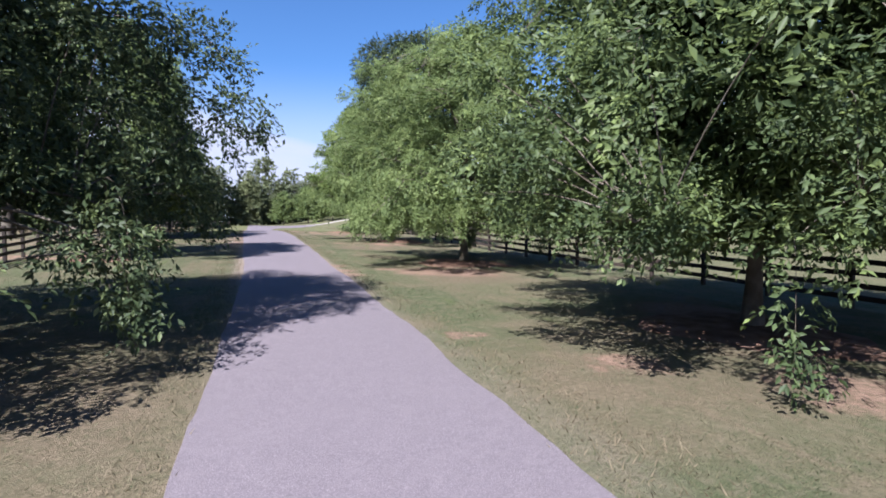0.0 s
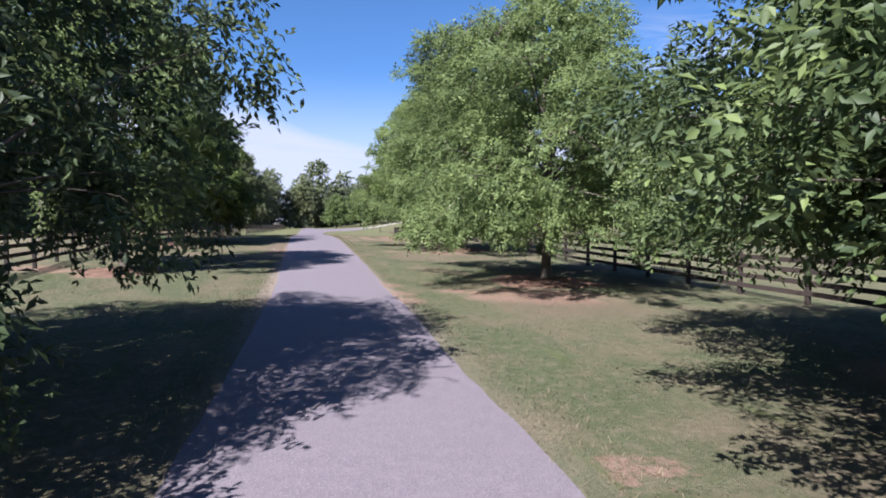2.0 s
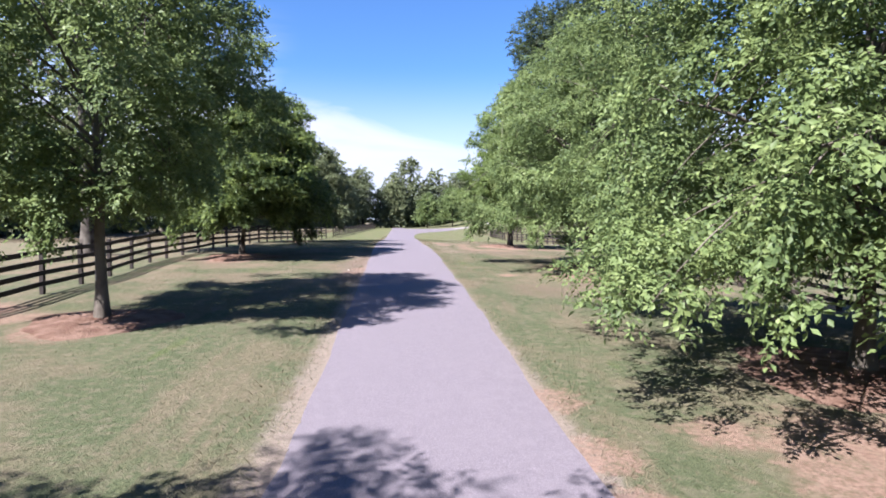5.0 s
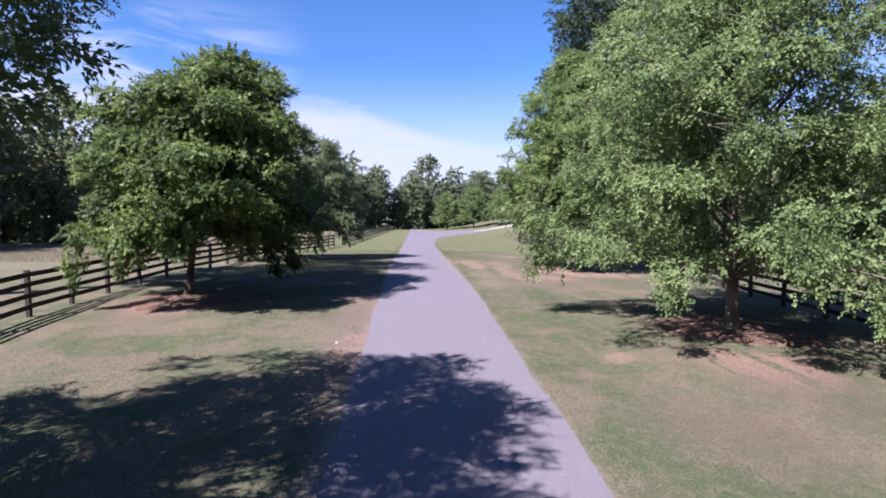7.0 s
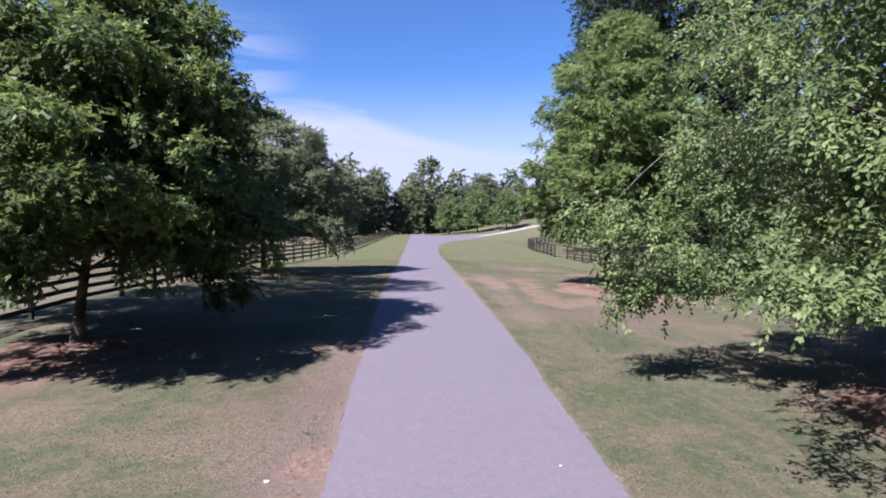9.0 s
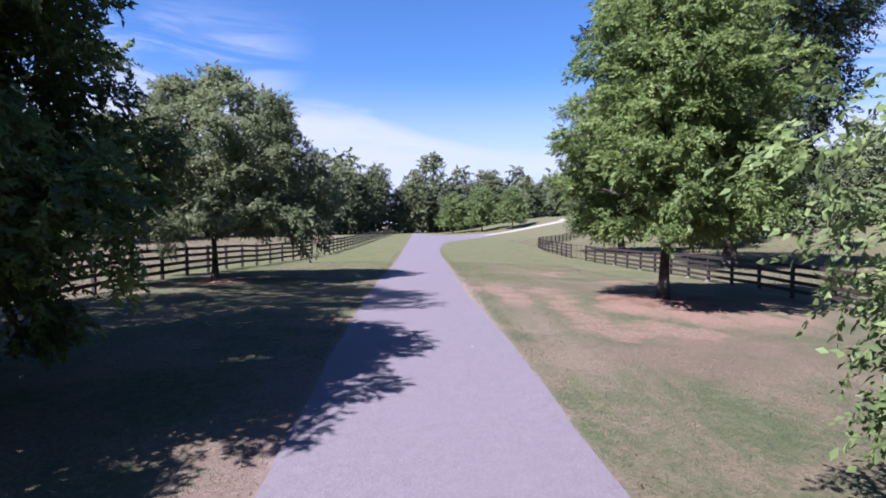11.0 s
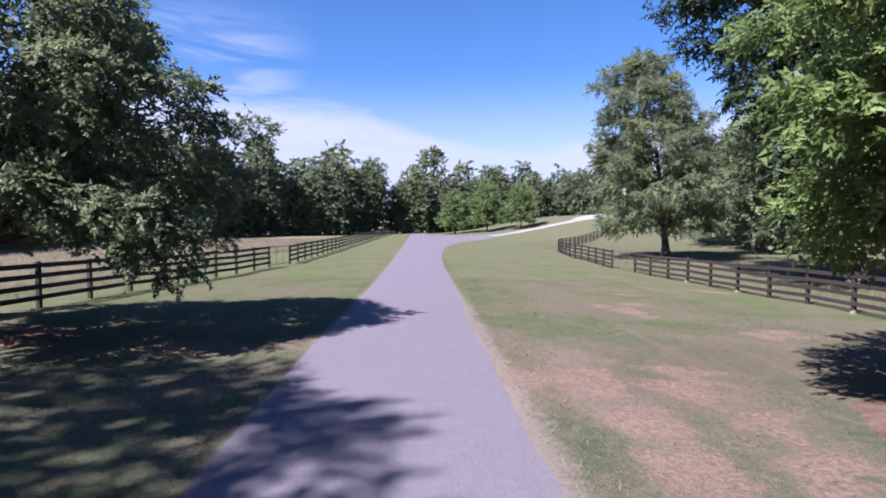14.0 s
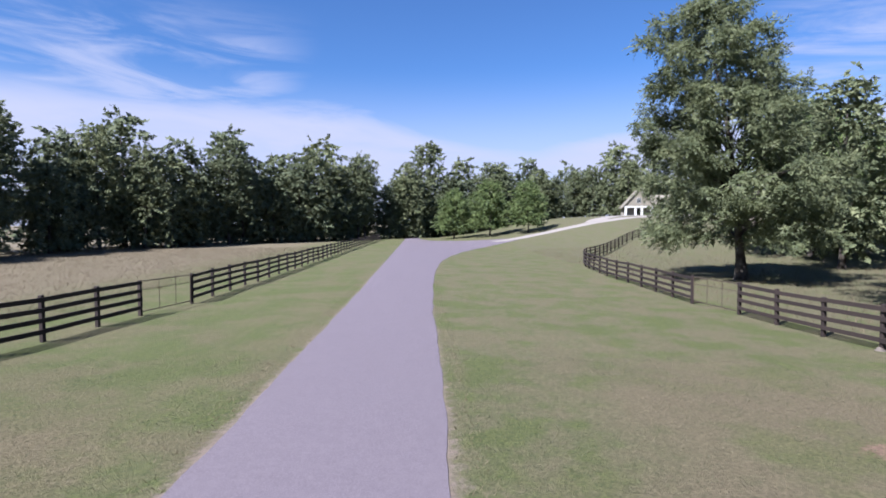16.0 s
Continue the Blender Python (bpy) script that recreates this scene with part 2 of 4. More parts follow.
green = k.mix(k.math('MULTIPLY', k.span(nt, 0.50, 0.34), 0.5), green, (0.028, 0.036, 0.012))
nst = k.noise(1.5, 4.0, 0.6, 0.0, squash=(1.0, 0.11, 1.0))
green = k.mix(k.math('MULTIPLY', k.span(nst, 0.38, 0.30), 0.6), green, k.mix(nf, (0.035, 0.051, 0.015), (0.079, 0.099, 0.032)))
straw = k.mix(k.span(nf, 0.3, 0.7), (0.076, 0.058, 0.040), (0.169, 0.127, 0.093))
sepn = k.n.new("ShaderNodeSeparateXYZ")
k.l.new(k.pos, sepn.inputs[0])
px, py = sepn.outputs["X"], sepn.outputs["Y"]
kept_lawn = k.span(py, 60.0, 72.0)
green = k.mix(k.math('MULTIPLY', kept_lawn, k.span(nf, 0.30, 0.66, 0.25, 0.75)), green, k.mix(k.span(nt, 0.34, 0.62), (0.052, 0.060, 0.023), (0.118, 0.118, 0.056)))
green = k.mix(k.math('MULTIPLY', k.math('MULTIPLY', kept_lawn, k.math('MAXIMUM', k.span(nb, 0.52, 0.40), k.span(px, -1.6, -3.2, 0.0, 0.8))), k.span(nm, 0.32, 0.60, 0.35, 0.85)), green, k.mix(k.span(nf, 0.32, 0.64), (0.040, 0.053, 0.017), (0.088, 0.102, 0.036)))
dry_share = k.span(py, 60.0, 72.0, 1.0, 0.42)
c = k.mix(k.math('MULTIPLY', dry_share, k.math('MAXIMUM', k.span(nb, 0.44, 0.64, 0.0, 0.5), k.span(nst, 0.52, 0.70, 0.0, 0.6))), green, straw)
c = k.mix(k.math('MULTIPLY', k.near(DRY, nm, 3.5), 0.36), c, straw)
c = k.mix(k.math('MULTIPLY', k.math('MULTIPLY', k.span(py, 24.0, 38.0), dry_share), k.span(nb, 0.40, 0.62, 0.0, 0.62)), c, straw)
side = k.math('ABSOLUTE', px, 0.0)
verge = k.span(k.math('ADD', side, k.math('MULTIPLY', nm, 0.8)), 2.46, 2.12)
onroad = k.math('MULTIPLY', k.math('MULTIPLY', verge, k.span(py, 12.0, 20.0, 0.25, 1.0)), k.span(py, 120.0, 112.0))
c = k.mix(k.math('MULTIPLY', k.math('MULTIPLY', onroad, k.span(nf, 0.25, 0.5, 0.4, 1.0)), 0.8), c, k.mix(nf, (0.130, 0.098, 0.083), (0.241, 0.191, 0.170)))
clay = k.mix(k.span(k.math('ADD', k.math('MULTIPLY', nf, 0.5), k.math('MULTIPLY', nt, 0.5)), 0.36, 0.62), (0.119, 0.071, 0.053), (0.206, 0.135, 0.108))
wear = k.math('ADD', k.math('ABSOLUTE', k.math('SUBTRACT', px, 3.1), 0.0), k.math('MULTIPLY', k.math('SUBTRACT', nst, 0.5), 2.2))
wear = k.math('MULTIPLY', k.span(wear, 0.75, 0.2), k.math('MULTIPLY', k.span(py, 44.0, 50.0), k.span(py, 65.0, 60.0)))
c = k.mix(k.math('MULTIPLY', wear, k.span(nf, 0.3, 0.62, 0.10, 0.55)), c, k.mix(nf, (0.115, 0.082, 0.065), (0.212, 0.158, 0.127)))
left_bare = k.math('MULTIPLY', k.math('MULTIPLY', k.span(px, -3.3, -2.2), k.span(px, -1.2, -1.4)), k.math('MULTIPLY', k.span(py, 31.0, 36.0), k.span(py, 52.0, 46.0)))
c = k.mix(k.math('MULTIPLY', left_bare, k.span(nm, 0.30, 0.55, 0.1, 0.85)), c, k.mix(nf, (0.097, 0.069, 0.059), (0.174, 0.125, 0.105)))
claym = k.math('MULTIPLY', k.math('MAXIMUM', k.span(nst, 0.40, 0.50), k.span(nm, 0.50, 0.62)), 0.92)
c = k.mix(k.math('MULTIPLY', claym, k.near(CLAY, k.math('ADD', k.math('ADD', k.math('MULTIPLY', nm, 0.45), k.math('MULTIPLY', nst, 0.25)), k.math('MULTIPLY', nf, 0.3)), 4.6)), c, clay)
soil = k.mix(nf, (0.051, 0.032, 0.026), (0.136, 0.092, 0.073))
c = k.mix(k.math('MULTIPLY', k.near(SOIL, nm, 3.2), k.span(nf, 0.26, 0.68, 0.12, 0.46)), c, soil)
ns = k.noise(1.3, 4.0, 0.6, 0.4)
scrape_edge = k.math('ADD', k.math('MULTIPLY', ns, 0.55), k.math('ADD', k.math('MULTIPLY', nm, 0.30), k.math('MULTIPLY', nf, 0.15)))
c = k.mix(k.math('MULTIPLY', k.near(SCRAPE, scrape_edge, 3.6), k.span(nt, 0.32, 0.56, 0.12, 0.86)), c, clay)
meadow = k.mix(k.span(nm, 0.3, 0.7), (0.101, 0.084, 0.056), (0.145, 0.123, 0.084))
c = k.mix(k.math('MULTIPLY', k.span(px, -12.2, -22.0), k.math('MULTIPLY', k.span(py, 40.0, 85.0, 0.45, 1.0), k.span(nb, 0.25, 0.45, 0.6, 1.0))), c, meadow)
c = k.mix(k.math('MULTIPLY', k.span(px, 15.6, 18.0), k.span(nb, 0.35, 0.6, 0.35, 0.95)), c, k.mix(nm, (0.057, 0.061, 0.032), (0.115, 0.102, 0.064)))
k.colour(c).bump(k.math('ADD', ng, k.math('MULTIPLY', nf, 1.5)), 0.75, 0.028)
LAWN = k.m

k = Mat("grass_blade", rough=0.7, spec=0.25)
rnd = k.geo.outputs["Random Per Island"]
nb = k.noise(0.55, 5.0, 0.6)
c = k.mix(rnd, (0.043, 0.056, 0.027), (0.098, 0.107, 0.056))
c = k.mix(k.math('MULTIPLY', k.span(k.math('ADD', k.math('MULTIPLY', rnd, 0.3), nb), 0.55, 0.85), 0.85), c, (0.165, 0.143, 0.094))
k.colour(c).leafy(0.5, c)
BLADE = k.m
k = Mat("straw_blade", rough=0.8, spec=0.2)
rnd = k.geo.outputs["Random Per Island"]
c = k.mix(rnd, (0.097, 0.076, 0.049), (0.167, 0.134, 0.092))
k.colour(c).leafy(0.2, c)
STRAW = k.m

k = Mat("mulch", rough=0.95, spec=0.15)
m1, m2 = k.noise(26.0, 5.0, 0.7), k.noise(2.5, 3.0)
k.colour(k.mix(k.span(m2, 0.3, 0.7), k.mix(m1, (0.040, 0.020, 0.015), (0.137, 0.076, 0.054)), k.mix(m1, (0.114, 0.070, 0.054), (0.217, 0.139, 0.108)))).bump(m1, 1.0, 0.05)
MULCH = k.m

k = Mat("dark_stained_board", rough=0.75, spec=0.3)
oi = k.n.new("ShaderNodeObjectInfo")
w1 = k.noise(14.0, 4.0, 0.6, squash=(1, 1, 6))
k.colour(k.mix(oi.outputs["Random"], k.mix(w1, (0.010, 0.007, 0.007), (0.032, 0.024, 0.022)), k.mix(w1, (0.014, 0.010, 0.010), (0.048, 0.035, 0.030)))).bump(w1, 0.4, 0.004)
FENCE = k.m
k = Mat("rusty_dark_steel", rough=0.65, metal=0.3)
k.colour(k.mix(k.noise(8.0), (0.030, 0.022, 0.018), (0.085, 0.060, 0.048)))
STEEL = k.m
k = Mat("pale_wall", rough=0.85, spec=0.2)
k.colour(k.mix(k.noise(4.0, 5.0), (0.216, 0.198, 0.165), (0.300, 0.279, 0.240)))
WALL = k.m
k = Mat("white_paint", rough=0.6)
k.colour(k.mix(k.noise(6.0), (0.444, 0.444, 0.432), (0.504, 0.504, 0.492)))
WHITE = k.m
k = Mat("weathered_shingle", rough=0.9, spec=0.2)
s1 = k.noise(5.0, 5.0, 0.7, squash=(1, 1, 3))
k.colour(k.mix(s1, (0.114, 0.102, 0.081), (0.240, 0.222, 0.180))).bump(s1, 0.7, 0.05)
SHINGLE = k.m
k = Mat("window_glass", rough=0.08, spec=0.6)
k.colour((0.02, 0.024, 0.028))
GLASS = k.m
k = Mat("pale_stone", rough=0.9, spec=0.2)
k.colour(k.mix(k.noise(3.0, 5.0), (0.38, 0.35, 0.31), (0.60, 0.57, 0.52))).bump(k.noise(20.0), 0.5, 0.02)
STONE = k.m
k = Mat("old_cement", rough=0.95, spec=0.2)
k.colour(k.mix(k.noise(9.0, 5.0), (0.075, 0.064, 0.056), (0.150, 0.128, 0.112)))
CEMENT = k.m


# ======== builders ========
def mesh_of(name, verts, faces, material):
    """A mesh from numpy arrays; faces all have the same number of corners."""
    verts, faces = np.asarray(verts, dtype=np.float32), np.asarray(faces, dtype=np.int32)
    me = bpy.data.meshes.new(name)
    n, c = faces.shape
    me.vertices.add(len(verts))
    me.vertices.foreach_set("co", verts.ravel())
    me.loops.add(n * c)
    me.loops.foreach_set("vertex_index", faces.ravel())
    me.polygons.add(n)
    me.polygons.foreach_set("loop_start", np.arange(0, n * c, c, dtype=np.int32))
    me.update(calc_edges=True)
    me.validate()
    me.materials.append(material)
    return me


def empty(name, m, label, category, group="", kind=""):
    ob = new(name)
    ob.matrix_world = m
    return tagged(ob, label, category, group, kind)


def part_mesh(name, me, parent, label="", m=None):
    ob = new(name, me)
    ob.parent = parent
    if m is not None:
        ob.matrix_local = m
    if label:
        ob["label"] = label
    return ob


def part(name, bm, material, parent, label="", smooth=False):
    me = bpy.data.meshes.new(name)
    if smooth:
        for f in bm.faces:
            f.smooth = True
    bm.to_mesh(me)
    bm.free()
    me.materials.append(material)
    return part_mesh(name, me, parent, label)


def box(bm, x0, y0, z0, x1, y1, z1, bevel=0.0):
    r = bmesh.ops.create_cube(bm, size=1.0, matrix=Matrix.LocRotScale(((x0 + x1) / 2, (y0 + y1) / 2, (z0 + z1) / 2), None, (abs(x1 - x0), abs(y1 - y0), abs(z1 - z0))))
    if bevel:
        es = list({e for v in r["verts"] for e in v.link_edges})
        bmesh.ops.bevel(bm, geom=es, offset=bevel, segments=1, affect='EDGES')
    return bm


# ======== ground ========
GY = np.array([-400, -40, 0, 8, 16, 24, 32, 40, 48, 56, 64, 72, 80, 88, 96, 112, 140, 900.0])
GZ = np.array([-.6, -.6, 0, .12, .27, .43, .62, .84, 1.02, 1.13, 1.12, .92, .72, .62, .6, .6, .6, .6])


def sstep(v):
    v = np.clip(v, 0.0, 1.0)
    return v * v * (3 - 2 * v)


def ground_z(x, y):
    x, y = np.asarray(x, dtype=float), np.asarray(y, dtype=float)
    z = sum(np.interp(y + o, GY, GZ) for o in (-5, -2.5, 0, 2.5, 5)) / 5
    z = z - 0.035 * np.clip(x - 2, 0, 14)
    hill = 5.5 * sstep((0.45 * (x - 18) + 0.65 * (y - 130)) / 50) * sstep(x / 45)
    soft = 0.035 * np.sin(x * 0.9 + 1.3 * np.sin(y * 0.31)) * np.sin(y * 0.63 + 0.5) * sstep((np.abs(x) - 2.2) / 3)
    return z + hill + soft


def gz(x, y):
    return float(ground_z(x, y))


def steps(*spans):
    out = [spans[0][0]]
    for a, b, n in spans:
        out += list(np.linspace(a, b, n + 1)[1:])
    return np.array(out)


gx = steps((-2500, -300, 8), (-300, -60, 20), (-60, -16, 22), (-16, 18, 68), (18, 70, 28), (70, 300, 20), (300, 2500, 8))
gyv = steps((-2500, -200, 8), (-200, -20, 20), (-20, 100, 160), (100, 220, 50), (220, 500, 20), (500, 2500, 8))
XX, YY = np.meshgrid(gx, gyv)
ZZ = ground_z(XX, YY)
nx, ny = len(gx), len(gyv)
ix = np.arange(nx - 1)[None, :] + nx * np.arange(ny - 1)[:, None]
quads = np.stack([ix, ix + 1, ix + nx + 1, ix + nx], -1).reshape(-1, 4)
me = mesh_of("ground", np.stack([XX, YY, ZZ], -1).reshape(-1, 3), quads, LAWN)
me.polygons.foreach_set("use_smooth", np.ones(len(me.polygons), dtype=bool))
tagged(new("ground", me), "mown lawn and meadow with dry patches and red clay", "ground", kind="structure")


# ======== drive ========
def ribbon(name, centre, widths, material, lift, label, category, ragged=0.05, seed=1):
    """A paved strip with a low edge that follows the ground. centre: points (x, y); widths: half widths left and right."""
    rng = np.random.default_rng(seed)
    pts = np.array(centre, dtype=float)
    tang = np.gradient(pts, axis=0)
    tang /= np.linalg.norm(tang, axis=1)[:, None]
    side = np.stack([tang[:, 1], -tang[:, 0]], 1)
    n = len(pts)
    rag = [np.convolve(rng.normal(0, 1, n + 8), np.ones(5) / 5, 'valid')[:n] * ragged * 2 for _ in range(2)]
    cols = np.linspace(-1, 1, 9)
    verts = []
    for i in range(n):
        lw, rw = widths[i][0] + rag[0][i], widths[i][1] + rag[1][i]
        for j, cc in enumerate(cols):
            o = cc * (lw if cc < 0 else rw)
            p = pts[i] + side[i] * o
            verts.append((p[0], p[1], gz(p[0], p[1]) + lift + 0.02 * (1 - cc * cc)))
        for s, wdt in ((-1, lw), (1, rw)):
            p = pts[i] + side[i] * s * (wdt + 0.03)
            verts.append((p[0], p[1], gz(p[0], p[1]) - 0.05))
    m = len(cols) + 2
    faces = []
    order = [9] + list(range(9)) + [10]
    for i in range(n - 1):
        for a, b in zip(order[:-1], order[1:]):
            faces.append((i * m + a, i * m + b, (i + 1) * m + b, (i + 1) * m + a))
    me = mesh_of(name, verts, faces, material)
    me.polygons.foreach_set("use_smooth", np.zeros(len(me.polygons), dtype=bool))
    return tagged(new(name, me), label, category, kind="structure")


ys = np.concatenate([np.arange(-30, 100, 0.4), np.arange(100, 203, 0.7)])


# half widths of the asphalt to either side of x = 0
EAST_Y = [-30, 4, 6.3, 9.4, 18, 22, 31, 39, 47, 51, 57, 62, 66, 72, 79, 90, 101.5, 110, 118, 128, 137.6, 147, 155, 161, 165.5, 168.5, 171, 172.8, 174.6, 177, 180, 185, 192, 203]
EAST_X = [1.2, 1.26, 1.38, 1.58, 1.70, 1.66, 1.90, 1.94, 1.98, 1.84, 1.67, 1.56, 1.57, 1.78, 1.91, 1.97, 2.3, 2.75, 3.4, 4.9, 7.0, 9.7, 12.6, 15.6, 19.0, 21.5, 19.0, 14.5, 10.0, 5.6, 3.2, 2.0, 1.5, 1.2]
WEST_Y = [-30, 4.6, 7.2, 12, 21, 30, 38, 42, 50, 60, 68, 73, 80, 203]
WEST_X = [1.95, 1.94, 1.86, 1.70, 1.52, 1.64, 1.68, 1.76, 1.84, 1.96, 1.84, 1.76, 1.87, 1.87]


def east_edge(y):
    return sum(np.interp(np.asarray(y) + o, EAST_Y, EAST_X) for o in (-2.5, -1.2, 0, 1.2, 2.5)) / 5


def west_edge(y):
    return sum(np.interp(np.asarray(y) + o, WEST_Y, WEST_X) for o in (-2.5, -1.2, 0, 1.2, 2.5)) / 5


ribbon("road", [(0.0, y) for y in ys], [(float(west_edge(y)), float(east_edge(y))) for y in ys], ASPHALT, 0.014,
       "worn pale grey asphalt drive with ragged edges", "driveway", 0.028)


def curve_pts(knots, n):
    """Catmull-Rom through knots, n points."""
    kn = np.array(knots, dtype=float)
    kn = np.vstack([2 * kn[0] - kn[1], kn, 2 * kn[-1] - kn[-2]])
    out = []
    seg = len(kn) - 3
    for u in np.linspace(0, seg - 1e-6, n):
        i, t = int(u), u - int(u)
        p0, p1, p2, p3 = kn[i:i + 4]
        out.append(0.5 * ((2 * p1) + (p2 - p0) * t + (2 * p0 - 5 * p1 + 4 * p2 - p3) * t * t + (3 * p1 - p0 - 3 * p2 + p3) * t ** 3))
    return np.array(out)


branch = curve_pts([(15, 166.2), (22, 169.4), (31.5, 172.8), (38, 174), (47, 175.5), (62, 174)], 60)
ribbon("side_drive", branch, [(1.8, 1.8)] * 60, GRAVEL, 0.055,
       "pale gravel drive that climbs to the house", "driveway", 0.10, 5)
court = curve_pts([(36, 174.6), (39, 179), (44, 182.6), (52, 183.6), (60, 180)], 30)
ribbon("gravel_court", court, [(1.9, 1.9)] * 30, GRAVEL, 0.075, "pale gravel loop before the house", "driveway", 0.12, 6)


# ======== fences ========
def post_mesh():
    bm = bmesh.new()
    box(bm, -0.065, -0.065, -0.25, 0.065, 0.065, 1.42, 0.012)
    me = bpy.data.meshes.new("post")
    bm.to_mesh(me)
    bm.free()
    me.materials.append(FENCE)
    return me


def board_mesh():
    bm = bmesh.new()
    box(bm, 0, -0.016, -0.072, 1, 0.016, 0.072)
    me = bpy.data.meshes.new("board")
    bm.to_mesh(me)
    bm.free()
    me.materials.append(FENCE)
    return me


def footing_mesh():
    bm = bmesh.new()
    bmesh.ops.create_cone(bm, cap_ends=True, segments=9, radius1=0.15, radius2=0.05, depth=0.13, matrix=Matrix.Translation((0, 0, 0.06)))
    rs = random.Random(4)
    for v in bm.verts:
        v.co += Vector((rs.uniform(-.03, .03), rs.uniform(-.03, .03), rs.uniform(-.02, .02)))
    me = bpy.data.meshes.new("footing")
    bm.to_mesh(me)
    bm.free()
    me.materials.append(CEMENT)
    return me


POST, BOARD, FOOTING = post_mesh(), board_mesh(), footing_mesh()
BOARD_Z = (0.33, 0.66, 0.99, 1.30)


def resample(knots, gap):
    p = curve_pts(knots, 600)
    s = np.concatenate([[0], np.cumsum(np.linalg.norm(np.diff(p, axis=0), axis=1))])
    n = max(1, round(s[-1] / gap))
    u = np.linspace(0, s[-1], n + 1)
    return np.stack([np.interp(u, s, p[:, 0]), np.interp(u, s, p[:, 1])], 1)


def fence(knots, face, label, seed, footed=None):
    """Posts with four boards between them. face: side of the posts, +1 or -1, on which the boards are nailed."""
    rng = np.random.default_rng(seed)
    pts = resample(knots, 2.44)
    x0, y0 = pts[0]
    base = Vector((x0, y0, gz(x0, y0)))
    th = empty("fence", Matrix.Translation(base), label, "fence", "dark board fences along the drive")
    prev = None
    for i, (x, y) in enumerate(pts):
        z = gz(x, y)
        a, b = pts[max(0, i - 1)], pts[min(len(pts) - 1, i + 1)]
        yaw = math.degrees(math.atan2(b[1] - a[1], b[0] - a[0]))
        m = Matrix.Translation(-base) @ pose(x, y, z + rng.normal(0, 0.012), rng.normal(0, 0.5), rng.normal(0, 0.5), yaw)
        part_mesh("post", POST, th, m=m)
        if footed and footed[0] < y < footed[1] and rng.random() < 0.4:
            part_mesh("footing", FOOTING, th, "pale concrete footing", Matrix.Translation(-base) @ pose(x - 0.09, y - 0.05, z - 0.02, 0, 0, rng.uniform(0, 360)))
        if i + 1 < len(pts):
            x2, y2 = pts[i + 1]
            d = Vector((x2 - x, y2 - y, gz(x2, y2) - z))
            ln = math.hypot(d.x, d.y)
            yw, sl = math.atan2(d.y, d.x), math.atan2(d.z, ln)
            n = Vector((-d.y / ln, d.x / ln, 0)) * face * 0.083
            for h in BOARD_Z:
                rot = Euler((0, -sl + rng.normal(0, 0.003), yw + rng.normal(0, 0.002)))
                mm = Matrix.LocRotScale(Vector((x, y, z + h + rng.normal(0, 0.008))) + n - base, rot, (ln * 1.004, 1, 1))
                part_mesh("board", BOARD, th, m=mm)
    return th


LEFT_A = [(-10.2, -14), (-10.3, 8), (-10.5, 22), (-11.2, 34), (-12.3, 46), (-11.7, 60), (-11.0, 74), (-9.55, 87.5)]
LEFT_B = [(-9.1, 91.3), (-8.7, 110), (-8.3, 140), (-7.6, 172), (-7.2, 186)]
RIGHT_A = [(14.3, -14), (14.2, 8), (13.4, 22), (13.2, 38), (14.2, 52), (15.4, 70), (15.5, 82), (15.35, 89.0)]
RIGHT_B = [(14.9, 92.3), (15.3, 99), (15.6, 106), (16.2, 112), (17.2, 118), (19.2, 124), (22.5, 130), (27, 138), (33, 147), (42, 155), (54, 160)]
fence(LEFT_A, -1, "dark-stained four-board fence along the meadow", 11)
fence(LEFT_B, -1, "dark-stained four-board fence running on to the woods", 12)
fence(RIGHT_A, 1, "dark-stained four-board fence behind the lawn trees", 13, (60, 84))
fence(RIGHT_B, 1, "dark-stained four-board fence bending round the paddock", 14)


def tube_between(bm, a, b, r, seg=8):
    a, b = Vector(a), Vector(b)
    d = b - a
    q = d.to_track_quat('Z', 'Y').to_matrix().to_4x4()
    bmesh.ops.create_cone(bm, cap_ends=True, segments=seg, radius1=r, radius2=r, depth=d.length, matrix=Matrix.Translation((a + b) / 2) @ q)


def field_gate(a, b, label):
    ax, ay = a
    bx, by = b
    base = Vector((ax, ay, gz(ax, ay)))
    th = empty("gate", Matrix.Translation(base), label, "gate", "field gates in the fences")
    end = Vector((bx, by, gz(bx, by))) - base
    u = Vector((end.x, end.y, 0)).normalized() * 0.1
    lo0, lo1 = u + Vector((0, 0, 0.15)), end - u + Vector((0, 0, 0.15))
    up = Vector((0, 0, 1.2))
    bm = bmesh.new()
    for p, q in ((lo0, lo1), (lo0 + up, lo1 + up), (lo0, lo0 + up), (lo1, lo1 + up)):
        tube_between(bm, p, q, 0.02)
    part("gate_frame", bm, STEEL, th)
    for f in (0.33, 0.67):
        bm = bmesh.new()
        tube_between(bm, lo0.lerp(lo1, f), lo0.lerp(lo1, f) + up, 0.014)
        part("upright", bm, STEEL, th)
    bm = bmesh.new()
    tube_between(bm, lo0 + up * 0.72, lo1 + up * 0.72, 0.012)
    part("rail", bm, STEEL, th)
    return th


field_gate(LEFT_A[-1], LEFT_B[0], "closed gate of thin dark metal tube in the fence")
field_gate(RIGHT_A[-1], RIGHT_B[0], "closed gate of thin dark metal tube by the paddock")


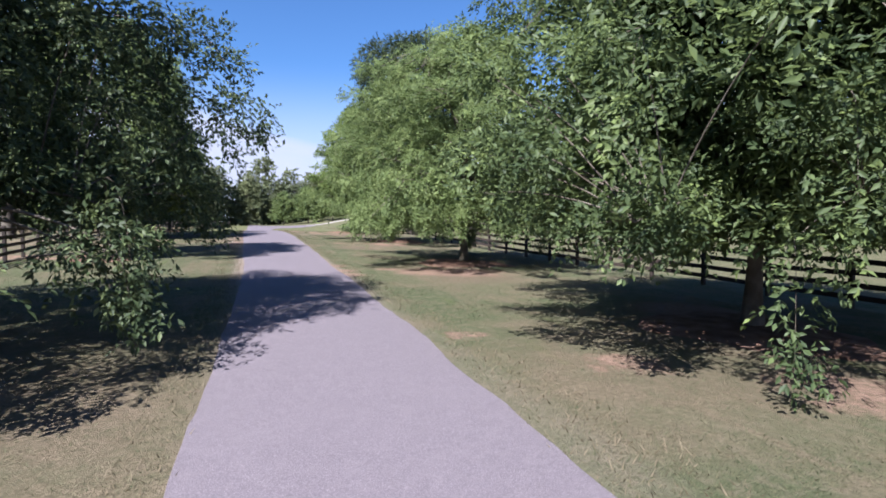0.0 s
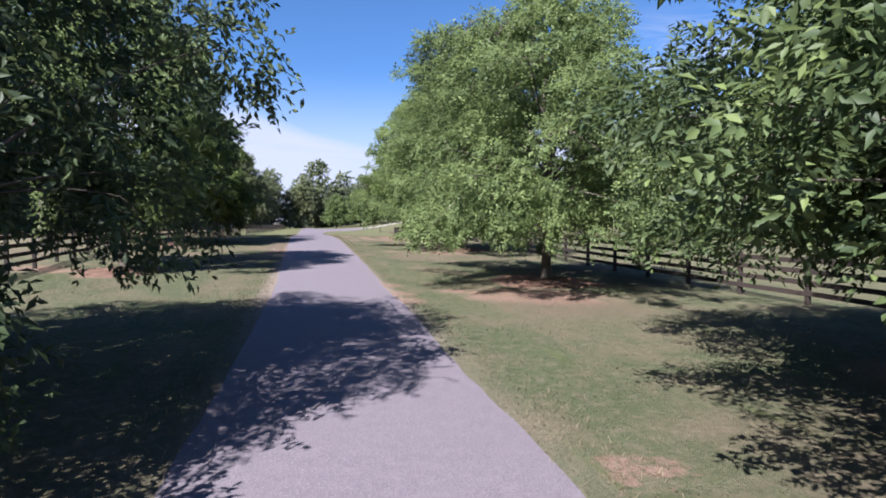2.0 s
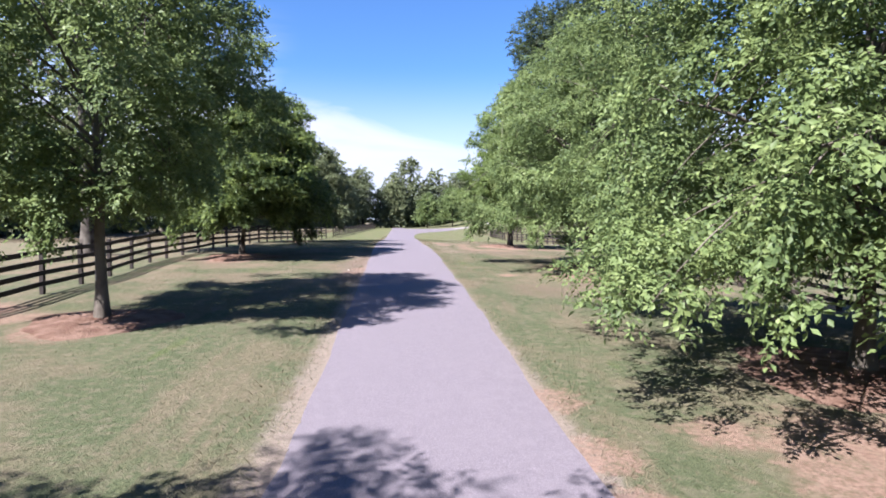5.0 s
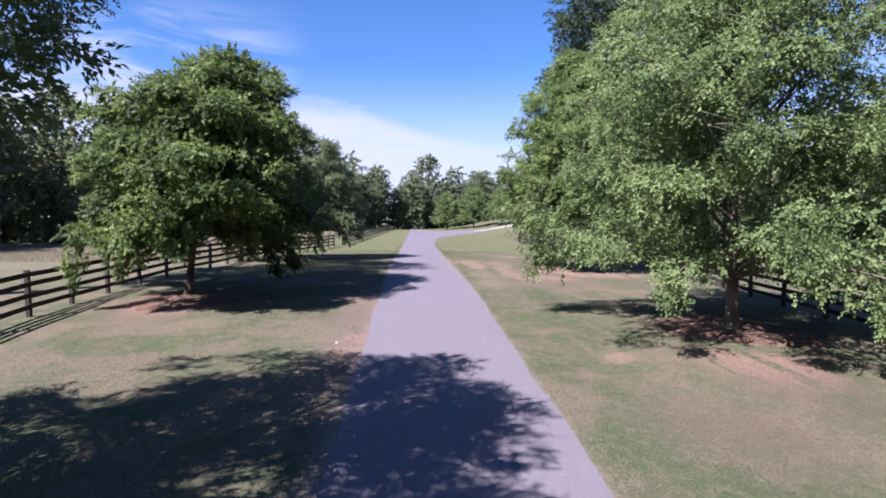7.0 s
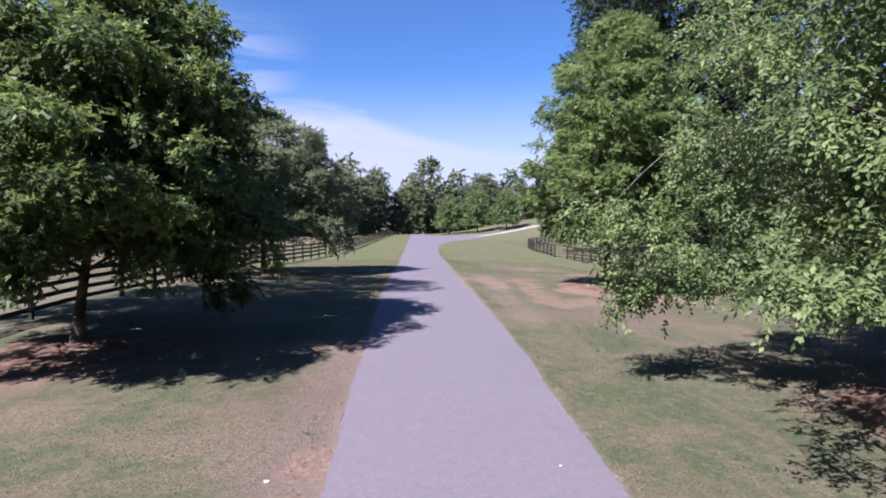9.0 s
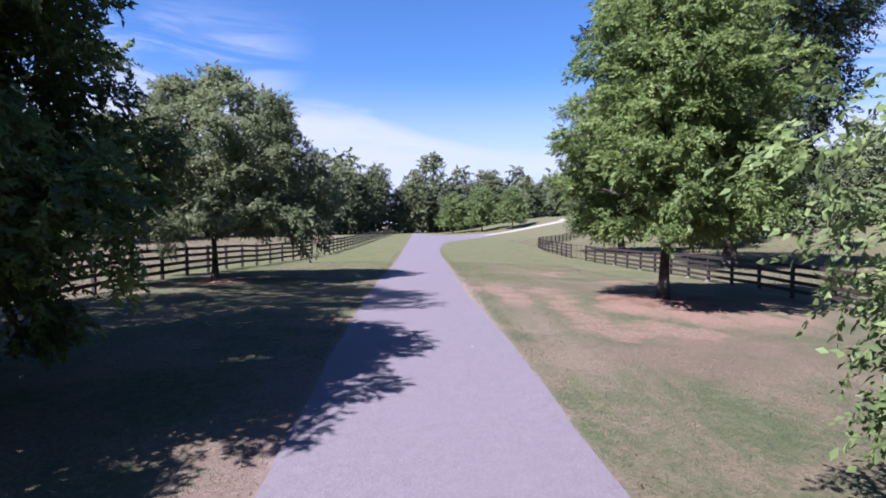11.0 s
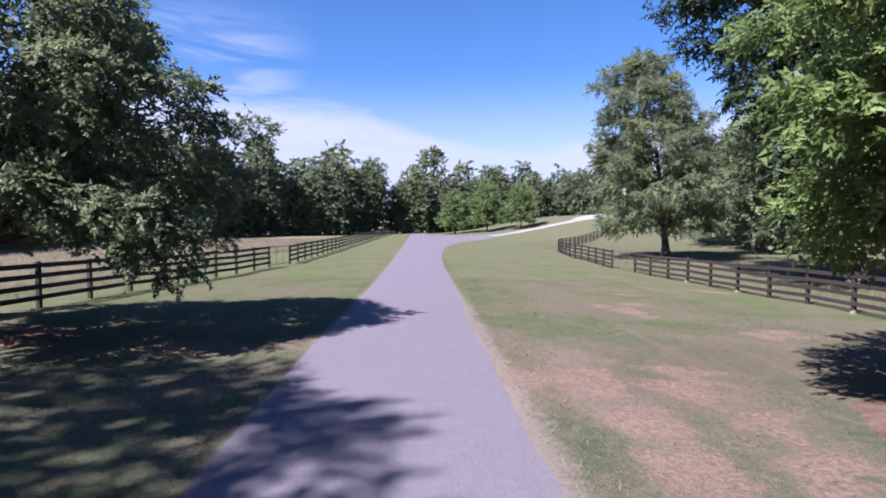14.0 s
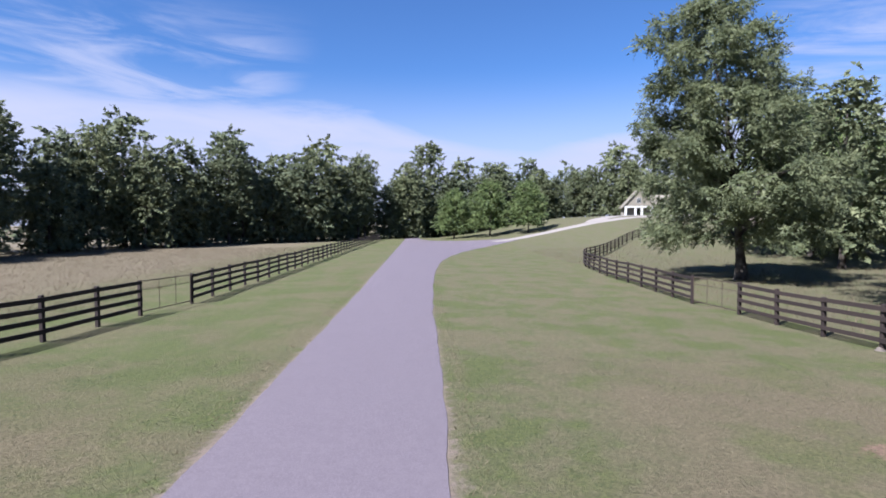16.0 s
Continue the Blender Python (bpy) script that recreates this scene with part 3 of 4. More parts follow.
# ======== trees ========
def tubes(paths, seg=6):
    """Joined tapered tubes. paths: list of (points n x 3, radii n)."""
    vs, fs, base = [], [], 0
    ang = np.linspace(0, 2 * np.pi, seg, endpoint=False)
    for p, r in paths:
        p, r = np.asarray(p), np.asarray(r)
        t = np.gradient(p, axis=0)
        t /= np.linalg.norm(t, axis=1)[:, None] + 1e-9
        ref = np.where(np.abs(t[:, 2:3]) > 0.9, np.array([[1.0, 0, 0]]), np.array([[0, 0, 1.0]]))
        u = np.cross(t, ref)
        u /= np.linalg.norm(u, axis=1)[:, None] + 1e-9
        v = np.cross(t, u)
        ring = p[:, None, :] + r[:, None, None] * (np.cos(ang)[None, :, None] * u[:, None, :] + np.sin(ang)[None, :, None] * v[:, None, :])
        n = len(p)
        vs.append(ring.reshape(-1, 3))
        i = np.arange(n - 1)[:, None] * seg
        j = np.arange(seg)[None, :]
        j2 = (j + 1) % seg
        fs.append((base + np.stack([i + j, i + j2, i + seg + j2, i + seg + j], -1)).reshape(-1, 4))
        base += n * seg
    return np.vstack(vs), np.vstack(fs)


def spray_template(rng, count, leaf, width, spread, plain=False):
    """A twig of leaflets in pairs, drawn as folded rhombs, pointing along +x."""
    vs, fs = [], []
    for i in range(count):
        s = (i // 2 + 0.6) / (count / 2)
        sg = 1 if i % 2 else -1
        if i == count - 1:
            sg = 0
        ang = sg * (1.0 - 0.35 * s) + rng.normal(0, 0.35)
        d = np.array([math.cos(ang), math.sin(ang), -0.15 + rng.normal(0, 0.35)])
        d /= np.linalg.norm(d)
        w = np.cross(d, np.array([rng.normal(0, 0.5), rng.normal(0, 0.5), 1.0]))
        w /= np.linalg.norm(w)
        nrm = np.cross(w, d)
        o = np.array([s * spread, rng.normal(0, 0.05) * spread, -0.18 * s * s * spread + rng.normal(0, 0.05) * spread])
        ln = leaf * rng.uniform(0.75, 1.2)
        b = len(vs)
        if plain:
            vs += [o - w * width * 0.6, o + w * width * 0.6, o + d * ln * 1.1]
            fs += [(b, b + 1, b + 2)]
            continue
        vs += [o, o + d * ln * 0.5 + w * width * 0.5 + nrm * 0.12 * ln, o + d * ln, o + d * ln * 0.5 - w * width * 0.5 + nrm * 0.12 * ln]
        fs += [(b, b + 1, b + 2), (b, b + 2, b + 3)]
    return np.array(vs), np.array(fs)


def sprays(rng, anchors, dirs, ups, templates, size):
    """Leaf sprays at anchors, each turned along its dir with a random roll."""
    n = len(anchors)
    d = dirs / (np.linalg.norm(dirs, axis=1)[:, None] + 1e-9)
    up = ups + rng.normal(0, 0.24, (n, 3))
    y = np.cross(up, d)
    y /= np.linalg.norm(y, axis=1)[:, None] + 1e-9
    z = np.cross(d, y)
    rot = np.stack([d, y, z], -1) * size[:, None, None]
    which = rng.integers(0, len(templates), n)
    vs, fs, base = [], [], 0
    for k_, (tv, tf) in enumerate(templates):
        sel = np.where(which == k_)[0]
        if len(sel) == 0:
            continue
        v = np.einsum('nij,kj->nki', rot[sel], tv) + anchors[sel][:, None, :]
        f = tf[None] + (np.arange(len(sel)) * len(tv))[:, None, None] + base
        vs.append(v.reshape(-1, 3))
        fs.append(f.reshape(-1, 3))
        base += len(sel) * len(tv)
    return np.vstack(vs), np.vstack(fs)


def bez(p0, p1, p2, n):
    t = np.linspace(0, 1, n)[:, None]
    return (1 - t) ** 2 * p0 + 2 * t * (1 - t) * p1 + t * t * p2


PROFILE = {
    "round": ([0, .10, .28, .55, .80, .93, 1.0], [.74, .95, 1.0, .90, .60, .34, .06]),
    "oval": ([0, .12, .35, .60, .82, .94, 1.0], [.42, .62, .90, 1.0, .74, .42, .08]),
    "cone": ([0, .10, .30, .60, .85, 1.0], [.85, 1.0, .86, .55, .24, .05]),
    "skirt": ([0, .07, .25, .55, .80, .93, 1.0], [.90, 1.0, .99, .88, .64, .36, .06]),
    "spread": ([0, .10, .28, .42, .62, .84, .94, 1.0], [.36, .42, .48, .60, .90, 1.0, .70, .15]),
    "flat": ([0, .12, .30, .60, .85, 1.0], [.66, .92, 1.0, .97, .78, .22]),
}


def grow(seed, height, radius, clear, count, leaf, lo=1.2, clumps=170, prim=32, form="round", lobes=0.16, weep=0.5, droop=1.0, girth=0.16,
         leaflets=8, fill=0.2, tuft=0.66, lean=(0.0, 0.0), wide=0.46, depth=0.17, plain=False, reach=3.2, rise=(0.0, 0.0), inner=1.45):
    """Trunk, limbs and leaves of one tree about the origin, each as (verts, faces); limbs come one by one."""
    rng = np.random.default_rng(seed)
    ph = rng.uniform(0, 6.28, 6)
    hz = np.linspace(0, height * 0.93, 14)
    bend = np.cumsum(rng.normal(0, 0.05, (14, 2)), axis=0) * (hz / height)[:, None] * 1.4
    trunk = np.column_stack([bend + np.outer((hz / height) ** 1.5, lean), hz])
    tr = girth * (1 - 0.9 * (hz / hz[-1]) ** 0.8) + 0.012
    tr[0] *= 1.5
    tr[1] *= 1.1

    def axis_at(z):
        return np.column_stack([np.interp(z, hz, trunk[:, 0]), np.interp(z, hz, trunk[:, 1])])

    def envelope(u, az):
        r = np.interp(u, *PROFILE[form])
        bump = np.sin(2 * az + ph[0] + 3 * u) * 0.5 + np.sin(3 * az + ph[1] - 7 * u) * 0.5 + np.sin(5 * az + ph[2] + 11 * u) * 0.4 + np.sin(15 * u + ph[3] + az) * 0.4
        return radius * r * (1 + lobes * bump)

    # clump centres, mostly in the outer shell
    uu = np.linspace(0, 1, 200)
    dens = np.interp(uu, *PROFILE[form]) + 0.12
    u = np.interp((np.arange(clumps) + rng.random(clumps)) / clumps, np.cumsum(dens) / dens.sum(), uu)
    az = np.arange(clumps) * 2.39996 + rng.normal(0, 0.3, clumps)
    rho = 1 - np.abs(rng.normal(0, depth, clumps)) - 0.10
    rho = np.clip(rho, 0.25, 1)
    r = envelope(u, az) * rho
    z = lo + u * (height - lo)
    z = np.maximum(z, clear - (clear - lo) * (r / radius) ** 1.6)
    z = z + rise[1] * np.clip(np.cos(az - rise[0]), 0, 1) * (1 - u) ** 1.5
    C = np.column_stack([axis_at(z) + np.column_stack([np.cos(az), np.sin(az)]) * r[:, None], z])
    size = tuft * rng.uniform(0.65, 1.25, clumps) * (radius / 5.5) ** 0.5

    # limbs: some clumps are reached from the trunk, the rest from the nearest limb
    order = rng.permutation(clumps)
    first, rest = order[:prim], order[prim:]
    limbs, twigs, samples, owner = [], [], [], []
    for k_, i in enumerate(first):
        c = C[i]
        z0 = min(max(clear * 0.8, clear + (c[2] - clear) * 0.62 - 0.15 * r[i]), height * 0.86)
        a0 = np.array([*axis_at(np.array([z0]))[0], z0])
        mid = a0 * 0.45 + c * 0.55 + np.array([0, 0, 0.16 * r[i] + 0.1])
        b = bez(a0, mid, c, 9)
        r0 = min(np.interp(z0, hz, tr) * 0.55, 0.012 + 0.012 * r[i])
        limbs.append([(b, np.linspace(r0, 0.010, 9))])
        samples.append(b[3:])
        owner += [k_] * 6
    S = np.vstack(samples)
    owner = np.array(owner)
    for i in rest:
        d2 = ((S - C[i]) ** 2).sum(1) + 0.6 * np.maximum(0, S[:, 2] - C[i, 2]) ** 2
        j = int(np.argmin(d2))
        q = S[j]
        mid = (q + C[i]) / 2 + np.array([0, 0, 0.12 * math.sqrt(d2[j])])
        twigs.append((bez(q, mid, C[i], 6), np.linspace(0.016, 0.006, 6)))

    # sprays on the clumps
    share = size ** 2
    pick = rng.choice(clumps, count, p=share / share.sum())
    sd = rng.normal(0, 1, (count, 3))
    sd /= np.linalg.norm(sd, axis=1)[:, None]
    sd[:, 2] = np.where(rng.random(count) < 0.7, np.abs(sd[:, 2]), sd[:, 2])
    A = C[pick] + sd * (size[pick] * rng.uniform(0.3, 1.0, count) ** 0.6)[:, None] * np.array([1, 1, 0.62])
    D = sd * 0.35 + rng.normal(0, 0.45, (count, 3))
    # hanging strands from the low outer clumps
    if weep > 0:
        low = np.where((u < 0.38) & (rho > 0.72))[0]
        low = low[rng.random(len(low)) < weep]
        if len(low):
            m = int(count * 0.16 * weep)
            who = rng.choice(low, m)
            drop = rng.random(m)
            fall = np.maximum(0.2, np.minimum(1.5, C[who, 2] - 0.55)) * (0.6 + 0.4 * np.sin(who * 1.7))
            A[:m] = C[who] + np.column_stack([np.cos(az[who]), np.sin(az[who]), np.zeros(m)]) * (0.15 + 0.25 * drop)[:, None]
            A[:m, 2] -= drop * fall
            A[:m] += rng.normal(0, 1, (m, 3)) * (0.26 - 0.16 * drop)[:, None]
            D[:m] *= 0.6
            D[:m, 2] -= 0.5
            for i in low:
                f_ = max(0.2, min(1.5, C[i, 2] - 0.55)) * (0.6 + 0.4 * math.sin(i * 1.7))
                o = np.array([math.cos(az[i]), math.sin(az[i]), 0])
                twigs.append((bez(C[i], C[i] + o * 0.3, C[i] + o * 0.35 - np.array([0, 0, f_]), 5), np.linspace(0.006, 0.003, 5)))
    spray_size = rng.uniform(0.75, 1.25, count)
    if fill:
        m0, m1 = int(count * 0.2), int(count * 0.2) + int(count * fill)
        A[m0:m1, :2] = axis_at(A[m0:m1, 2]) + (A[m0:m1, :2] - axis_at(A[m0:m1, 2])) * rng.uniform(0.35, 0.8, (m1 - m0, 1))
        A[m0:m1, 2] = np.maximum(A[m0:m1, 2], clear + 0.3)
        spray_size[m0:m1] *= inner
    A[:, 2] = np.maximum(A[:, 2], 0.4)
    out = np.column_stack([A[:, :2] - axis_at(A[:, 2]), np.zeros(count)])
    out /= np.linalg.norm(out, axis=1)[:, None] + 1e-6
    D += out * 0.55 + rng.normal(0, 0.35, (count, 3)) * np.array([1, 1, 0.6]) + np.array([0, 0, -0.32 * droop])
    temps = [spray_template(rng, leaflets, leaf, leaf * wide, leaf * reach, plain) for _ in range(8)]
    return tubes([(trunk, tr)], 10), [tubes(l, 5) for l in limbs], tubes(twigs, 4), sprays(rng, A, D, sd * 0.8 + out * 0.35 + np.array([0, 0, 0.55]), temps, spray_size)


def tree(x, y, label, leafm, barkm=None, yaw=0.0, name="tree", category="tree", group="lawn trees along the drive", **kw):
    barkm = barkm or BARK
    tk, lb, tw, cr = grow(**kw)
    th = empty(name, pose(x, y, gz(x, y) - 0.06, 0, 0, yaw), label, category, group)
    for nm, (v, f), mt in [("trunk", tk, barkm)] + [("limb", l, barkm) for l in lb] + [("twig_work", tw, barkm), ("crown", cr, leafm)]:
        me = mesh_of(nm, v, f, mt)
        if nm != "crown":
            me.polygons.foreach_set("use_smooth", np.ones(len(me.polygons), dtype=bool))
        ob = part_mesh(nm, me, th)
        if nm in ("twig_work", "crown"):
            ob["kind"] = "stuff"
    return th


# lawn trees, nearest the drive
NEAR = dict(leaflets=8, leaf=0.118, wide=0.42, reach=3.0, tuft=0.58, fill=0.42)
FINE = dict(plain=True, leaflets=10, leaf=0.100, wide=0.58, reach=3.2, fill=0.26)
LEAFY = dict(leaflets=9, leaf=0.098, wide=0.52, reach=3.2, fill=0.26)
tree(-7.6, 10.8, "leafy shade tree with drooping low branches, deep shade put into its leaf colour", LEAF_K, seed=21, height=11.2, radius=6.5, clear=2.4, lo=0.8, rise=(1.7, 2.8), count=19500, weep=1.0, clumps=290, lobes=0.2, form="round", depth=0.24, **NEAR)
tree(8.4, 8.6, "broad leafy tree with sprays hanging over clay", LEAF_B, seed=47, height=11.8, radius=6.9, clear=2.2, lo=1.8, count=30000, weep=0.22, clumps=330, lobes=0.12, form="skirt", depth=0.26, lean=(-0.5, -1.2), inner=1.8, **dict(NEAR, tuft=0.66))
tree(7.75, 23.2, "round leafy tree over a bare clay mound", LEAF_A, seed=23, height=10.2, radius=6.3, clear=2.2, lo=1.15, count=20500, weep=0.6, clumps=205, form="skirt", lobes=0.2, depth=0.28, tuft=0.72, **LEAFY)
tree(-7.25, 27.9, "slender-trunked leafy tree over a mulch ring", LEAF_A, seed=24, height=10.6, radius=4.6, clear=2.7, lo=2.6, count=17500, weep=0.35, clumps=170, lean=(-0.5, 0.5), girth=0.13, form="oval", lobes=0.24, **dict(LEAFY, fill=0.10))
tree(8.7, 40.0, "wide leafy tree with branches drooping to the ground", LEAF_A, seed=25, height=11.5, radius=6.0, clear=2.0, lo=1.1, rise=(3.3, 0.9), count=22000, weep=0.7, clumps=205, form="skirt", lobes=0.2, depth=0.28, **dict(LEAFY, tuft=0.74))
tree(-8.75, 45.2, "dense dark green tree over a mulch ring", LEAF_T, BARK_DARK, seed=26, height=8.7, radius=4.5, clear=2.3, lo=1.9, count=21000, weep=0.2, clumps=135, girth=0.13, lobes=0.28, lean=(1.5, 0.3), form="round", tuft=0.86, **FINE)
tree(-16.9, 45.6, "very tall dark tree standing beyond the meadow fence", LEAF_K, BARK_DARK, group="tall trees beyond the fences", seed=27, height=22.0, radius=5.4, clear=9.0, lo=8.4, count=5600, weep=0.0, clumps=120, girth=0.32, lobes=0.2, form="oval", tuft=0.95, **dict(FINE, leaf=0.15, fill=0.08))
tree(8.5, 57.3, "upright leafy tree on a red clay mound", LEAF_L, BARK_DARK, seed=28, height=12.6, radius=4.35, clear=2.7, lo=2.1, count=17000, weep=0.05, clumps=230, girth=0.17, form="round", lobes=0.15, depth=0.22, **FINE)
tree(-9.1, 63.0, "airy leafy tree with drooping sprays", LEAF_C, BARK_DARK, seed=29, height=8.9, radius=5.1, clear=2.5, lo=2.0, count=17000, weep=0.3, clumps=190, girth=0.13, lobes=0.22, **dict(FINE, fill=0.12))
tree(23.4, 79.2, "tall dark tree with a spreading top in the paddock", LEAF_D, BARK_DARK, group="paddock trees", seed=30, height=28.0, radius=12.2, clear=3.2, lo=2.4, count=15000, leaf=0.25, weep=0.2, clumps=330, prim=48, girth=0.42, form="spread", tuft=1.0, plain=True, leaflets=10, lobes=0.12)
tree(24.2, 103.8, "tall old tree with a thin ragged top", LEAF_C, BARK_DARK, group="paddock trees", seed=37, height=19.5, radius=7.0, clear=3.0, lo=2.4, count=13500, leaf=0.19, form="skirt", clumps=160, prim=40, girth=0.34, lobes=0.38, weep=0.0, tuft=0.85, lean=(-2.6, 0), plain=True, leaflets=9)
tree(44.0, 124.0, "broad yellow-green tree in the paddock", LEAF_A, BARK_DARK, group="paddock trees", seed=32, height=16.5, radius=8.0, clear=2.6, lo=1.8, count=5500, leaf=0.30, clumps=180, prim=36, girth=0.3, weep=0.0, tuft=1.1, plain=True)

# ======== woods ========
WOOD_KINDS = [
    dict(seed=51, height=20.0, radius=5.2, clear=2.6, lo=1.2, count=1050, leaf=0.34, prim=13, girth=0.3, form="oval"),
    dict(seed=52, height=16.0, radius=6.0, clear=1.6, lo=0.6, count=1050, leaf=0.34, prim=13, girth=0.28, form="round"),
    dict(seed=53, height=22.5, radius=4.8, clear=5.0, lo=4.0, count=1050, leaf=0.34, prim=13, girth=0.3, form="oval", lobes=0.3),
    dict(seed=54, height=13.0, radius=5.2, clear=0.9, lo=0.4, count=1050, leaf=0.34, prim=13, girth=0.2, form="cone"),
    dict(seed=55, height=18.5, radius=6.2, clear=1.4, lo=0.5, count=1050, leaf=0.34, prim=13, girth=0.3, form="round", lobes=0.26),
]
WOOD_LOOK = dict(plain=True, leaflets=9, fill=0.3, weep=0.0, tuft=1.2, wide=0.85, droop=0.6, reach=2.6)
wood_proto = []
for kd in WOOD_KINDS + [dict(kd, count=440, leaf=0.54, prim=6) for kd in WOOD_KINDS]:
    tk, lb, tw, cr = grow(clumps=170, **WOOD_LOOK, **kd)
    v, f = [tk[0]], [tk[1]]
    n0 = len(tk[0])
    for lv, lf in lb:
        v.append(lv)
        f.append(lf + n0)
        n0 += len(lv)
    wood_proto.append((mesh_of("trunk", np.vstack(v), np.vstack(f), BARK_DARK), mesh_of("crown", *cr, LEAF_W)))
tk, lb, tw, cr = grow(clumps=130, seed=56, height=15.0, radius=6.0, clear=2.9, lo=2.2, count=1500, leaf=0.30, prim=13, girth=0.22, form="skirt", lobes=0.22, **WOOD_LOOK)
wood_proto.append((mesh_of("trunk", *tk, BARK_DARK), mesh_of("crown", *cr, LEAF_A)))


def wood_tree(i, x, y, scale, yaw, label="tall woodland tree at the edge of the meadow", group="woods behind the meadow"):
    th = empty("woodland_tree", pose(x, y, gz(x, y) - 0.1, 0, 0, yaw), label, "tree", group)
    for nm, me in zip(("trunk", "crown"), wood_proto[i]):
        part_mesh(nm, me, th, m=Matrix.Diagonal((scale, scale, scale, 1)))
    return th


rng = np.random.default_rng(77)
edge = resample([(-42, -30), (-44, 30), (-46, 80), (-47, 128), (-40, 152), (-26, 172), (-12, 190), (4, 204), (24, 214), (50, 222), (80, 210)], 5.2)
for j, (x, y) in enumerate(edge):
    t = edge[min(j + 1, len(edge) - 1)] - edge[max(j - 1, 0)]
    nrm = np.array([-t[1], t[0]]) / np.linalg.norm(t)
    for row, (off, kinds) in enumerate((((0, 3), (1, 4, 3, 1, 2)), ((5, 8), (5, 9, 7, 5, 6)), ((9, 13), (6, 9, 8)))):
        if row > 0 and (y < 55 or j % 2 == row - 1):
            continue
        o = rng.uniform(*off)
        p = np.array([x, y]) + nrm * o + rng.normal(0, 1.0, 2)
        wood_tree(int(rng.choice(kinds)), p[0], p[1], rng.uniform(0.82, 1.12) * (0.88 if row == 0 else 1.0) * (0.96 if y < 165 else 1.0), rng.uniform(0, 360))
for j, (x, y) in enumerate(resample([(44, -20), (46, 30), (56, 78), (70, 108), (92, 138), (98, 180), (84, 205)], 5.6)):
    p = np.array([x, y]) + rng.normal(0, 1.2, 2)
    wood_tree(int(rng.choice((8, 6, 3, 4) if j % 2 else (5, 7, 9))), p[0] + (0 if j % 2 else 4), p[1], rng.uniform(0.82, 1.08), rng.uniform(0, 360), "tall woodland tree beyond the paddock", "woods beyond the paddock")
for i, x, y, sc in ((6, 60, 130, 0.85), (9, 66, 135, 0.9), (8, 73, 140, 1.0), (9, 57, 142, 0.8), (6, 79, 133, 0.9), (8, 64, 150, 1.0)):
    wood_tree(i, x, y, sc, x * 17, "leafy tree at the far side of the paddock", "woods beyond the paddock")
wood_tree(2, 54.5, 108.4, 0.62, 40, "slender tree standing alone in the paddock", "paddock trees")
wood_tree(0, 38.0, 112.0, 0.82, 130, "full grey-green tree beside the ragged old one", "paddock trees")
for x, y, s in ((9.0, 187.5, 0.70), (16.3, 182.4, 0.76), (23.3, 176.6, 0.68)):
    wood_tree(10, x, y, s, x * 31, "small round tree on the lawn by the side drive", "three small trees by the drive")


